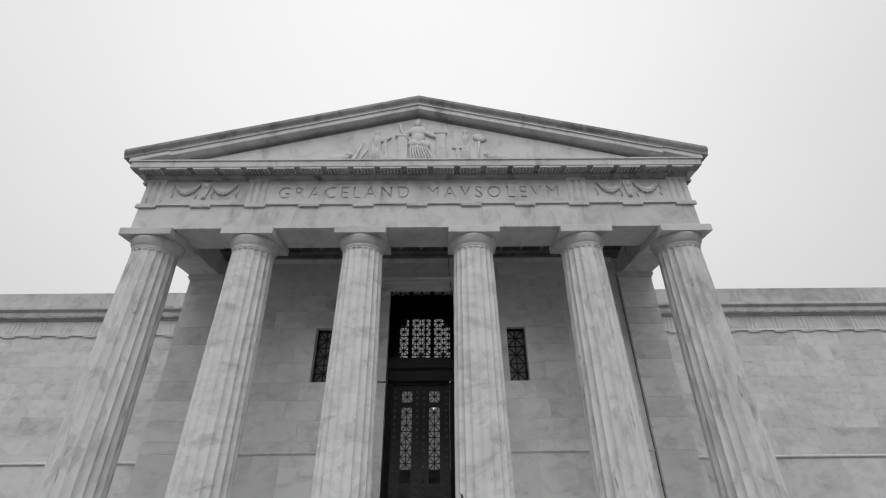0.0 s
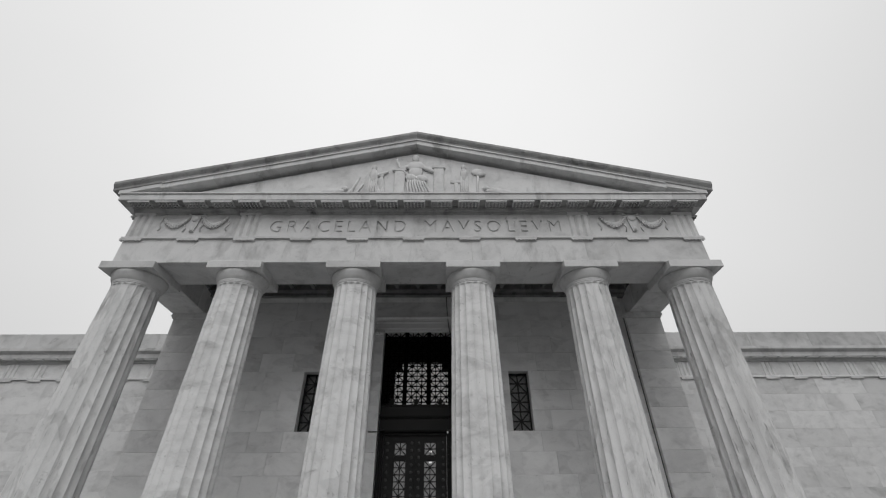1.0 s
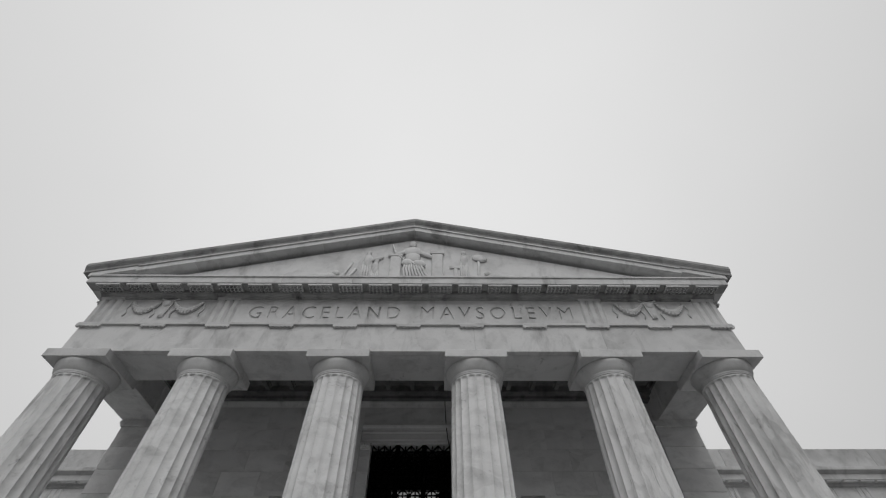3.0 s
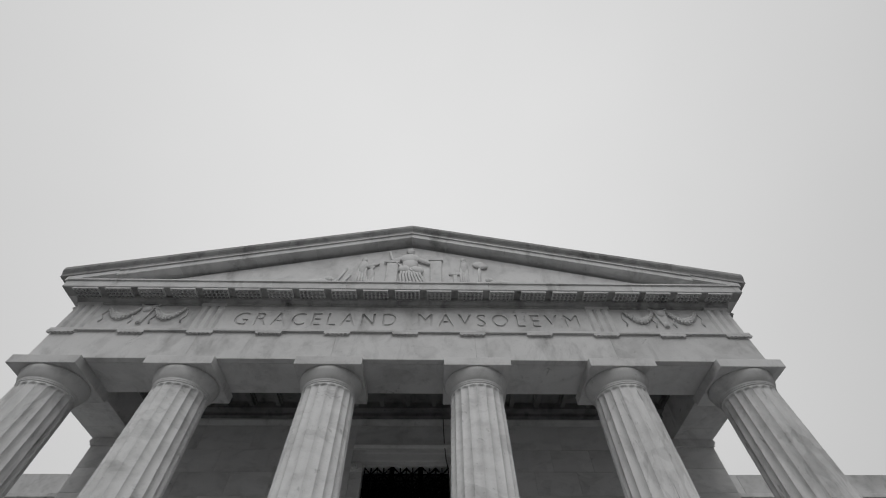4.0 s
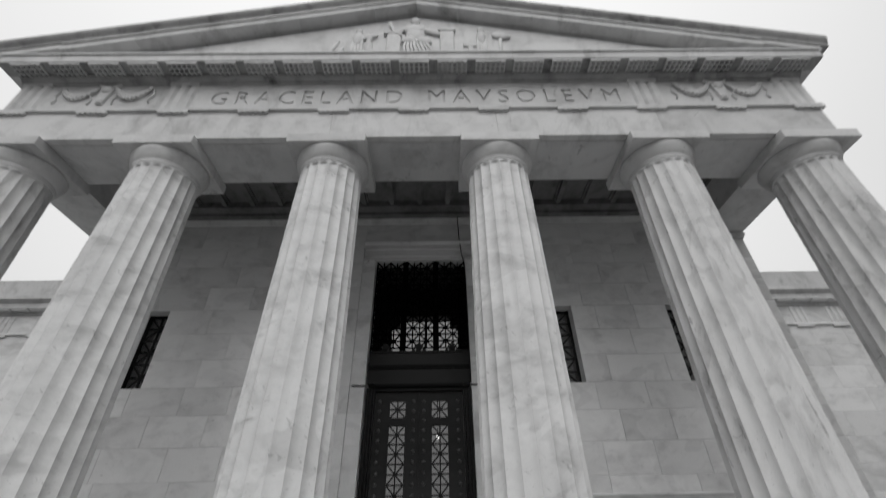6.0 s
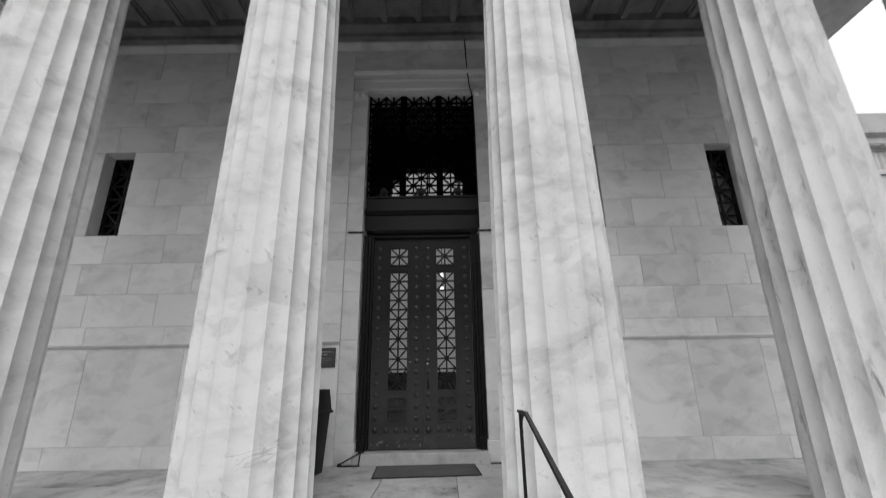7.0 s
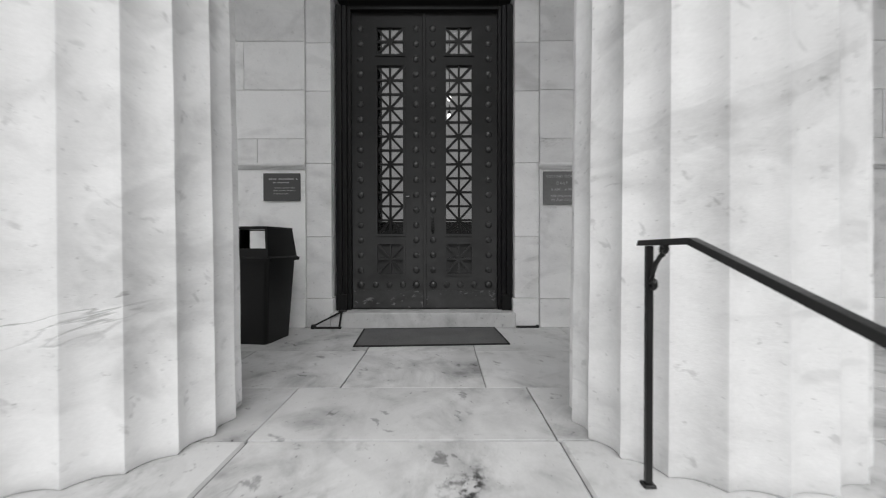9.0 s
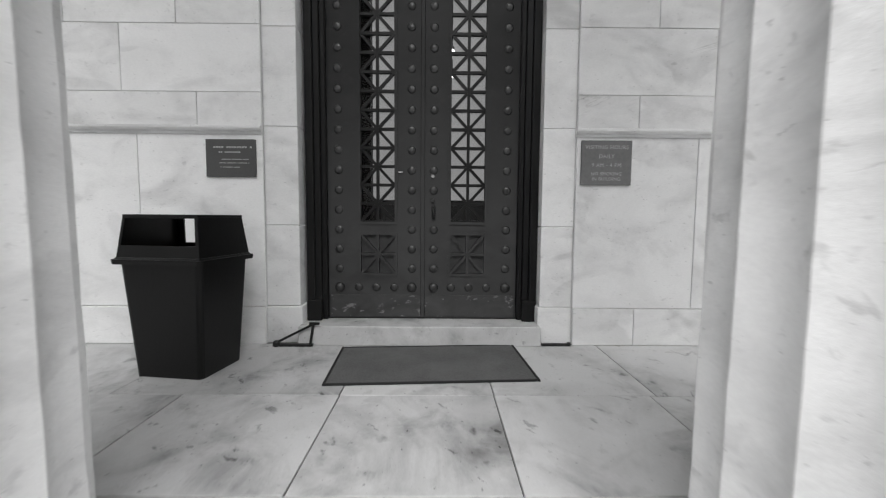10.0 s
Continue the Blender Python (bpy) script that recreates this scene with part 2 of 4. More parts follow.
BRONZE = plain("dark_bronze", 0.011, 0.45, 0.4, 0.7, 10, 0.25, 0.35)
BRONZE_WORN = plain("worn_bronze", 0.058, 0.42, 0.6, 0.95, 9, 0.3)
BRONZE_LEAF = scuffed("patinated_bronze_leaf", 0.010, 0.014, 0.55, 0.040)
BRONZE_SCUFFED = scuffed("scuffed_bronze", 0.055, 0.16)
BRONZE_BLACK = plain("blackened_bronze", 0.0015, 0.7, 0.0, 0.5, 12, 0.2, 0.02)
BLACK_IRON = plain("black_iron", 0.012, 0.38, 0.2, 0.4, 30, 0.2)
BLACK_PLASTIC = plain("black_plastic", 0.0035, 0.38, 0, 0.6, 12, 0.2, 0.3)
RUBBER = plain("rubber_mat", 0.10, 0.75, 0, 0.9, 18, 0.8, 0.25)
RUBBER_EDGE = plain("rubber_edge", 0.02, 0.7, 0, 0.3, 30, 0.3, 0.2)
PLAQUE = plain("plaque_metal", 0.085, 0.4, 0.4, 0.35, 14, 0.1)
PLAQUE_LIGHT = plain("plaque_lettering", 0.42, 0.5, 0.0, 0.2, 20, 0.05)
BRASS = plain("polished_brass", 0.55, 0.25, 0.9, 0.2, 30, 0.05)
ROOF = plain("roof_metal", 0.2, 0.6, 0, 0.3, 6, 0.1)
PAVING = plain("concrete_ground", 0.11, 0.9, 0, 0.35, 3, 0.3)
PLASTER = plain("dim_plaster", 0.35, 0.8, 0, 0.2, 3, 0.1)
GLASS = pane_glass("glass_pane", 0.75)
DAYLIT = glow("daylit_frosted_glass", 0.2)
LAMP_GLASS = glow("lit_lamp_glass", 2.2)
DAYLIT_DIM = glow("dim_window_glow", 0.02)

# ---- mesh helpers ----


def box(x0, x1, y0, y1, z0, z1, bevel=0.0, bm=None):
    """A box, with its edges chamfered, in a bmesh of its own or added to bm."""
    b = bm or bmesh.new()
    made = bmesh.ops.create_cube(b, size=1.0)["verts"]
    for v in made:
        v.co = Vector(((x0 + x1) / 2 + v.co.x * (x1 - x0), (y0 + y1) / 2 + v.co.y * (y1 - y0), (z0 + z1) / 2 + v.co.z * (z1 - z0)))
    if bevel:
        edges = list({e for v in made for e in v.link_edges})
        bmesh.ops.bevel(b, geom=edges, offset=bevel, segments=1, affect="EDGES")
    return b


def prism(profile, a, b, axis="x", bm=None):
    """A closed profile (pairs) swept along an axis from a to b. x: pairs are (y, z); y: pairs are (x, z); z: pairs are (x, y)."""
    m = bm or bmesh.new()

    def at(s, p):
        return {"x": (s, p[0], p[1]), "y": (p[0], s, p[1]), "z": (p[0], p[1], s)}[axis]
    lo = [m.verts.new(at(a, p)) for p in profile]
    hi = [m.verts.new(at(b, p)) for p in profile]
    k = len(profile)
    faces = [m.faces.new(lo), m.faces.new(hi)]
    for i in range(k):
        faces.append(m.faces.new((lo[i], lo[(i + 1) % k], hi[(i + 1) % k], hi[i])))
    bmesh.ops.recalc_face_normals(m, faces=faces)
    return m


def lathe(profile, segments=24, bm=None, centre=(0, 0)):
    """Pairs (radius, z) turned about the z axis, capped at both ends."""
    m = bm or bmesh.new()
    rings = [[m.verts.new((centre[0] + r * math.cos(2 * math.pi * i / segments), centre[1] + r * math.sin(2 * math.pi * i / segments), z)) for i in range(segments)] for r, z in profile]
    for a, b in zip(rings, rings[1:]):
        for i in range(segments):
            f = m.faces.new((a[i], a[(i + 1) % segments], b[(i + 1) % segments], b[i]))
            f.smooth = True
    m.faces.new(rings[0][::-1])
    m.faces.new(rings[-1])
    return m


def tube(points, radius, segments=8, bm=None):
    """A round bar through points."""
    m = bm or bmesh.new()
    pts = [Vector(p) for p in points]
    rings = []
    for i, p in enumerate(pts):
        d = (pts[min(i + 1, len(pts) - 1)] - pts[max(i - 1, 0)]).normalized()
        u = d.orthogonal().normalized() if i == 0 else (u - d * u.dot(d)).normalized()
        w = d.cross(u)
        rings.append([m.verts.new(p + radius * (math.cos(2 * math.pi * k / segments) * u + math.sin(2 * math.pi * k / segments) * w)) for k in range(segments)])
    for a, b in zip(rings, rings[1:]):
        for k in range(segments):
            m.faces.new((a[k], a[(k + 1) % segments], b[(k + 1) % segments], b[k])).smooth = True
    m.faces.new(rings[0][::-1])
    m.faces.new(rings[-1])
    return m


def bar(p, q, width, depth, bm=None, up=(0, 1, 0)):
    """A flat bar from p to q: width across, depth along up."""
    m = bm or bmesh.new()
    p, q, n = Vector(p), Vector(q), Vector(up).normalized()
    d = (q - p).normalized()
    s = d.cross(n).normalized()
    n = s.cross(d)
    c = [(-1, -1), (1, -1), (1, 1), (-1, 1)]
    lo = [m.verts.new(p + s * a * width / 2 + n * b * depth / 2) for a, b in c]
    hi = [m.verts.new(q + s * a * width / 2 + n * b * depth / 2) for a, b in c]
    fs = [m.faces.new(lo), m.faces.new(hi)] + [m.faces.new((lo[i], lo[(i + 1) % 4], hi[(i + 1) % 4], hi[i])) for i in range(4)]
    bmesh.ops.recalc_face_normals(m, faces=fs)
    return m


def ellipsoid(c, r, bm, turn=(0, 0, 0), u=12, v=8):
    m = pose(*c, *turn) @ Matrix.Diagonal((*r, 1))
    made = bmesh.ops.create_uvsphere(bm, u_segments=u, v_segments=v, radius=1.0, matrix=m)["verts"]
    for f in {f for w in made for f in w.link_faces}:
        f.smooth = True
    return bm


def mesh_of(name, bm, material):
    me = bpy.data.meshes.new(name)
    bm.to_mesh(me)
    bm.free()
    me.materials.append(material)
    return me


def part(name, bm, material, parent, label=""):
    ob = new(name, mesh_of(name, bm, material) if isinstance(bm, bmesh.types.BMesh) else bm)
    ob.parent = parent
    return tagged(ob, label)


def thing(name, label, category, group="", kind="", at=(0, 0, 0)):
    ob = new(name)
    ob.location = at
    ob.empty_display_size = 0.2
    return tagged(ob, label, category, group, kind)


def solid(name, bm, material, label, category, group="", kind=""):
    return tagged(new(name, mesh_of(name, bm, material)), label, category, group, kind)


def text_loops(body, size, spacing=1.0, offset=0.0, align="CENTER", line=1.0):
    """Outlines of built-in lettering in the plane, as lists of points, and the flat filled mesh."""
    cu = bpy.data.curves.new("lettering", "FONT")
    cu.body, cu.size, cu.space_character, cu.offset = body, size, spacing, offset
    cu.align_x, cu.align_y, cu.resolution_u, cu.space_line = align, "CENTER", 3, line
    ob = bpy.data.objects.new("lettering", cu)
    scene.collection.objects.link(ob)
    me = bpy.data.meshes.new_from_object(ob.evaluated_get(bpy.context.evaluated_depsgraph_get()))
    bpy.data.objects.remove(ob)
    b = bmesh.new()
    b.from_mesh(me)
    bmesh.ops.remove_doubles(b, verts=b.verts, dist=1e-5)
    nxt = {}
    for e in b.edges:
        if len(e.link_faces) == 1:
            nxt.setdefault(e.verts[0], []).append(e.verts[1])
            nxt.setdefault(e.verts[1], []).append(e.verts[0])
    loops, seen = [], set()
    for s in nxt:
        if s in seen:
            continue
        loop, prev, cur = [], None, s
        while cur not in seen:
            seen.add(cur)
            loop.append((cur.co.x, cur.co.y))
            step = [w for w in nxt[cur] if w is not prev and w not in seen]
            if not step:
                break
            prev, cur = cur, step[0]
        if len(loop) > 2:
            loops.append(loop)
    return loops, b


def engraved_panel(loops, x0, x1, z0, z1, depth):
    """A slab in the xz plane whose front has the loops cut right through it."""
    cu = bpy.data.curves.new("panel", "CURVE")
    cu.dimensions, cu.fill_mode, cu.extrude = "2D", "BOTH", depth / 2
    for loop in [[(x0, z0), (x1, z0), (x1, z1), (x0, z1)]] + loops:
        sp = cu.splines.new("POLY")
        sp.points.add(len(loop) - 1)
        for q, (a, c) in zip(sp.points, loop):
            q.co = (a, c, 0, 1)
        sp.use_cyclic_u = True
    ob = bpy.data.objects.new("panel", cu)
    scene.collection.objects.link(ob)
    me = bpy.data.meshes.new_from_object(ob.evaluated_get(bpy.context.evaluated_depsgraph_get()))
    bpy.data.objects.remove(ob)
    b = bmesh.new()
    b.from_mesh(me)
    bmesh.ops.rotate(b, verts=b.verts, cent=(0, 0, 0), matrix=Matrix.Rotation(radians(90), 3, "X"))
    return b


# ---- plan ----
COLUMNS = (-6.69, -4.19, -1.395, 1.43, 4.22, 6.71)
AXIS = 0.445           # line of the columns
WALL = 2.835          # face of the cella wall
FLOOR_EDGE = -0.36
GROUND = -0.42
ARCH0, ARCH1 = 6.665, 7.395
FRIEZE1 = 8.17
HALF = 7.15           # half width of the entablature
FRONT = -0.09         # face of architrave and frieze
WING = 5.02

# ---- ground, steps and porch floor ----
ground = solid("ground", box(-400, 400, -400, 400, GROUND - 0.3, GROUND), PAVING, "plain pale paved ground before the steps", "ground", kind="structure")
steps = thing("steps", "shallow white marble steps up to the porch", "steps", kind="structure")
for k in range(2):
    y0 = FLOOR_EDGE - 0.40 * (k + 1)
    for x in range(-4, 4):
        part("step", box(x * 2 + 0.004, x * 2 + 1.996, y0, y0 + 0.46, GROUND - 0.05, -0.14 * (k + 1), 0.012), MARBLE_FLOOR, steps)
floor = solid("floor", box(-7.6, 7.6, FLOOR_EDGE + 0.03, 3.2, GROUND - 0.05, -0.012), FLOOR_JOINT, "white veined marble porch floor in large slabs", "floor", kind="structure")

# ---- cella wall ----
OPENINGS = [(-5.48, -4.95, 3.46, 4.99), (-3.05, -2.51, 3.46, 4.99), (2.51, 3.05, 3.46, 4.99), (4.95, 5.48, 3.46, 4.99)]
DOOR = (-1.22, 1.23, 0.0, 6.622)
CORE = WALL + 0.014


def wall_boxes(bm, x0, x1, z0, z1, holes, y0, y1):
    """A wall as boxes round its holes."""
    xs = sorted({x0, x1, *(h[0] for h in holes), *(h[1] for h in holes)})
    for a, b in zip(xs, xs[1:]):
        cuts = sorted((h[2], h[3]) for h in holes if h[0] < (a + b) / 2 < h[1])
        z = z0
        for c, d in cuts:
            if c > z:
                box(a, b, y0, y1, z, c, bm=bm)
            z = d
        if z < z1:
            box(a, b, y0, y1, z, z1, bm=bm)
    return bm


wall_front = solid("wall_front", wall_boxes(bmesh.new(), -7.1, 7.1, 0, 8.4, OPENINGS + [DOOR], CORE, CORE + 0.55), MORTAR,
                   "porch wall of pale veined marble ashlar blocks", "wall", kind="structure")

# ---- wings ----
wings = []
for side in (-1, 1):
    nm = "wall_wing_west" if side < 0 else "wall_wing_east"
    a, b = sorted((side * 6.9, side * 24.0))
    w = solid(nm, box(a, b, WING + 0.014, WING + 0.7, GROUND, 6.0), MARBLE_WING, "long plain wing wall of grey-white marble ashlar", "wall", kind="structure")
    wings.append(w)
    px = sorted(side * q for q in (6.9, 8.9, 11.2, 13.3, 15.7, 18.0, 20.4, 24.0))
    for c, d in zip(px, px[1:]):
        part("parapet_block", box(c + 0.002, d - 0.002, WING - 0.02, WING + 0.6, 6.42, 7.03, 0.005), MARBLE_PARAPET, w)
    part("cornice", prism([(WING, 5.98), (WING - 0.05, 6.0), (WING - 0.05, 6.07), (WING - 0.20, 6.11), (WING - 0.20, 6.25), (WING - 0.24, 6.28), (WING - 0.30, 6.33), (WING - 0.30, 6.42), (WING + 0.4, 6.42), (WING + 0.4, 5.98)], a, b), MARBLE_PARAPET, w)
    part("frieze_band", box(a, b, WING - 0.01, WING + 0.3, 5.52, 5.98), MARBLE_WING, w)
    part("taenia", box(a, b, WING - 0.05, WING + 0.1, 5.46, 5.52, 0.006), MARBLE_WING, w)
    part("string_course", prism([(WING + 0.02, 1.51), (WING - 0.03, 1.52), (WING - 0.05, 1.55), (WING - 0.05, 1.58), (WING - 0.012, 1.60), (WING + 0.02, 1.61)], a, b), MARBLE_WING, w)
    part("side_return", box(*sorted((side * 6.9, side * 7.12)), WALL + 0.56, WING + 0.1, GROUND, 7.0), MARBLE_WING, w)

# ---- antae ----
for side in (-1, 1):
    anta = thing("pilaster", "square marble anta pier with moulded capital closing the porch wall", "pilaster", "portico antae", at=(side * 6.585, 0, 0))
    zs = [0.0, 0.30, 1.69, 1.97] + [1.97 + 0.505 * k for k in range(1, 9)] + [6.50]
    for c, d in zip(zs, zs[1:]):
        part("block", box(-0.505, 0.505, 2.70, WALL + 0.3, c + 0.002, d - 0.002, 0.004), MARBLE_WALL, anta)
    roll = [(0.505 + 0.012, 6.50), (0.52, 6.53)] + [(0.52 + 0.052 * math.cos(radians(q)), 6.60 + 0.052 * math.sin(radians(q))) for q in range(-75, 76, 25)] + [(0.515, 6.662)]
    part("capital", prism([(-x, z) for x, z in roll] + roll[::-1], 2.645, WALL + 0.3, "y"), MARBLE_ENTABLATURE, anta)

# ---- columns ----
FLUTES, SEG, RINGS = 20, 8, 80
SHAFT_TOP = 6.17


def shaft_radius(z):
    u = z / SHAFT_TOP
    return 0.590 - 0.090 * u - 0.045 * u * (u - 1)


def fluted_shaft():
    """A tapered shaft with twenty flutes that end in scallops, the arrises worn uneven."""
    bm = bmesh.new()
    wear, chips = random.Random(3), {}
    rings = []
    zs = [0.0, 0.012] + [SHAFT_TOP * k / RINGS for k in range(1, RINGS)] + [SHAFT_TOP - 0.012 * k for k in range(11)]
    for z in sorted(zs):
        R = shaft_radius(z) - (0.012 if z == 0 else 0)
        ring = []
        for i in range(FLUTES * SEG):
            u = (i % SEG) / SEG
            a = 2 * math.pi * i / (FLUTES * SEG)
            end = SHAFT_TOP - 0.085 + 0.062 * math.sin(math.pi * u) ** 0.6
            fade = min(1.0, max(0.0, (end - z) / 0.012))
            if i % SEG == 0:
                R_here = R * (1 - 0.014 * chips.setdefault(i, 0.0) * fade)
                chips[i] = 0.55 * chips[i] + 0.45 * wear.random() ** 3
            else:
                R_here = R
            r = R_here * (1 - 0.068 * fade * math.sin(math.pi * u) ** 0.8)
            ring.append(bm.verts.new((r * math.cos(a), r * math.sin(a), z)))
        rings.append(ring)
    k = FLUTES * SEG
    for a, b in zip(rings, rings[1:]):
        for i in range(k):
            bm.faces.new((a[i], a[(i + 1) % k], b[(i + 1) % k], b[i])).smooth = True
        for i in range(0, k, SEG):
            e = bm.edges.get((a[i], b[i]))
            if e:
                e.smooth = False
    bm.faces.new(rings[0][::-1])
    bm.faces.new(rings[-1])
    return bm


column = thing("column", "tall fluted Doric column of pale veined marble", "column", "portico columns", at=(COLUMNS[0], AXIS, 0))
part("shaft", fluted_shaft(), MARBLE_COLUMN_WORN, column)
pale_shaft = mesh_of("shaft", fluted_shaft(), MARBLE_COLUMN)
part("capital", lathe([(0.500, SHAFT_TOP), (0.512, SHAFT_TOP + 0.01), (0.512, SHAFT_TOP + 0.025), (0.502, SHAFT_TOP + 0.03), (0.518, SHAFT_TOP + 0.04), (0.518, SHAFT_TOP + 0.055), (0.508, SHAFT_TOP + 0.06),
                       (0.528, SHAFT_TOP + 0.08), (0.568, SHAFT_TOP + 0.15), (0.590, SHAFT_TOP + 0.22), (0.608, SHAFT_TOP + 0.27), (0.600, SHAFT_TOP + 0.305)], 48), MARBLE_ENTABLATURE, column)
part("abacus", box(-0.637, 0.637, -0.625, 0.625, SHAFT_TOP + 0.305, ARCH0 - 0.002, 0.008), MARBLE_ENTABLATURE, column)
for x in COLUMNS[1:]:
    copied = copy_thing(column, pose(x, AXIS, 0, 0, 0, 0))
    for child in copied.children:
        if child.name.startswith("shaft"):
            child.rotation_euler[2] = radians(8.6 if x < 0 else 13.7)
            if abs(x) < 4.2:
                child.data = pale_shaft

# ---- entablature ----
entablature = thing("entablature", "Doric marble entablature with mutules, triglyphs and carved festoons", "entablature", kind="structure")
BACK = 0.97
spans = (-HALF,) + COLUMNS[1:5] + (HALF,)
for a, b in zip(spans, spans[1:]):
    for c, d in ((FRONT, FRONT + 0.125), (FRONT + 0.137, BACK)):
        part("architrave_block", box(a + 0.001, b - 0.001, c, d, ARCH0, ARCH1 - 0.05, 0.003), MARBLE_ENTABLATURE, entablature)
for side in (-1, 1):
    a, b = sorted((side * (HALF - 0.95), side * HALF))
    for c, d in ((BACK + 0.004, 2.2), (2.204, 6.0)):
        part("architrave_block", box(a, b, c, d, ARCH0, ARCH1 - 0.05, 0.006), MARBLE_ENTABLATURE, entablature)
    part("taenia", box(*sorted((side * (HALF - 0.1), side * (HALF + 0.05))), FRONT + 0.3, 6.0, ARCH1 - 0.05, ARCH1 + 0.004, 0.004), MARBLE_ENTABLATURE, entablature)
    part("frieze_block", box(*sorted((side * (HALF - 0.6), side * (HALF - 0.01))), FRONT + 0.3, 6.0, ARCH1, FRIEZE1), MARBLE_ENTABLATURE, entablature)
part("taenia", box(-HALF - 0.05, HALF + 0.05, FRONT - 0.05, FRONT + 0.3, ARCH1 - 0.05, ARCH1 + 0.004, 0.004), MARBLE_ENTABLATURE, entablature)
part("frieze_block", box(-HALF + 0.01, HALF - 0.01, FRONT + 0.035, BACK, ARCH1, FRIEZE1), MARBLE_ENTABLATURE, entablature)
letters = []
for word, wx0, wx1 in (("GRACELAND", -3.63, -0.21), ("MAVSOLEVM", 0.25, 3.70)):
    loops, flat = text_loops(word, 0.50, 1.40, 0.001)
    flat.free()
    lo, hi = min(q[0] for lp in loops for q in lp), max(q[0] for lp in loops for q in lp)
    lz, hz = min(q[1] for lp in loops for q in lp), max(q[1] for lp in loops for q in lp)
    letters += [[((q[0] - lo) / (hi - lo) * (wx1 - wx0) + wx0, 7.545 + (q[1] - lz) / (hz - lz) * 0.37) for q in lp] for lp in loops]
panel = engraved_panel(letters, -3.94, 3.94, ARCH1 + 0.004, FRIEZE1, 0.030)
bmesh.ops.translate(panel, verts=panel.verts, vec=(0, FRONT + 0.0095, 0))
part("frieze_block", box(-3.93, 3.93, FRONT + 0.0247, FRONT + 0.034, ARCH1 + 0.004, FRIEZE1), MARBLE_ENTABLATURE, entablature)
part("inscription_panel", panel, MARBLE_ENTABLATURE, entablature, "marble frieze panel with an engraved inscription")
for side in (-1, 1):
    a, b = sorted((side * 4.46, side * 6.74))
    part("metope_panel", box(a, b, FRONT, FRONT + 0.034, ARCH1 + 0.004, FRIEZE1), MARBLE_ENTABLATURE, entablature)


def triglyph():
    """Three upright bars with grooves between, half grooves at the sides, and a plain head."""
    bm = bmesh.new()
    w, f, g = 0.265, -0.045, 0.0
    prof = [(-w, 0.03), (-w, g), (-w + 0.045, f), (-0.135, f), (-0.09, g), (-0.045, f), (0.045, f), (0.09, g), (0.135, f), (w - 0.045, f), (w, g), (w, 0.03)]
    prism([(x * 1.0, y) for x, y in prof], 0.004, FRIEZE1 - ARCH1 - 0.10, "z", bm)
    box(-w, w, f - 0.006, 0.03, FRIEZE1 - ARCH1 - 0.10, FRIEZE1 - ARCH1, bm=bm)
    return mesh_of("triglyph", bm, MARBLE_ENTABLATURE)


def regula():
    bm = box(-0.265, 0.265, -0.05, 0.0, -0.05, 0.0)
    for k in range(6):
        lathe([(0.032, -0.072), (0.024, -0.05)], 8, bm, (-0.22 + 0.088 * k, -0.026))
    return mesh_of("regula", bm, MARBLE_ENTABLATURE)


def mutule():
    return mesh_of("mutule", box(-0.272, 0.272, -0.165, 0.10, -0.05, 0.0, 0.004), MARBLE_ENTABLATURE)


def guttae():
    """Three rows of six short stone pegs."""
    bm = bmesh.new()
    for r in range(3):
        for k in range(6):
            lathe([(0.031, -0.085), (0.027, -0.05)], 8, bm, (-0.22 + 0.088 * k, -0.115 + 0.09 * r))
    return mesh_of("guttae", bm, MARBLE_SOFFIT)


tri, reg, mut, gut = triglyph(), regula(), mutule(), guttae()
for x in (-6.885, -4.20, 4.20, 6.885):
    part("triglyph", tri, None, entablature).location = (x, FRONT, ARCH1)
for k in range(-5, 6):
    part("regula", reg, None, entablature).location = (k * 1.39, FRONT, ARCH1 - 0.05)
CORONA0, CORONA1, CORONA_Y, CORONA_X = 8.235, 8.53, -0.47, 7.46
for k in range(-10, 11):
    block = part("mutule", mut, None, entablature)
    block.location = (k * 0.695, -0.29, CORONA0 + 0.060)
    part("guttae", gut, None, block)
for side in (-1, 1):
    for k in range(7):
        block = part("mutule", mut, None, entablature)
        block.location, block.rotation_euler = (side * (HALF + 0.185), 0.42 + 0.695 * k, CORONA0 + 0.060), (0, 0, radians(90 * side))
        part("guttae", gut, None, block)
# Soffit and bed moulding take the stone with shade in its colour.
part("soffit", box(-CORONA_X + 0.01, CORONA_X - 0.01, CORONA_Y + 0.02, FRONT - 0.10, CORONA0 + 0.052, CORONA0 + 0.070), MARBLE_SOFFIT, entablature, "stained weathered cornice underside, toned darker for shade")
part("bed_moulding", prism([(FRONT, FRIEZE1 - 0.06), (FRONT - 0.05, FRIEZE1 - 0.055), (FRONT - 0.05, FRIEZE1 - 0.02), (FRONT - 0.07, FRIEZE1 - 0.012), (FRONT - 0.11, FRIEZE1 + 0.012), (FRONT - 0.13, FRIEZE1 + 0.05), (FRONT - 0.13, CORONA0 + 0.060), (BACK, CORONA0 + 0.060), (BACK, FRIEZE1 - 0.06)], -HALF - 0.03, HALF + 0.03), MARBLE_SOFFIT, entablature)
cx = [-CORONA_X, -6.4, -4.6, -3.0, -1.35, 0.25, 1.8, 3.4, 5.0, 6.6, CORONA_X]
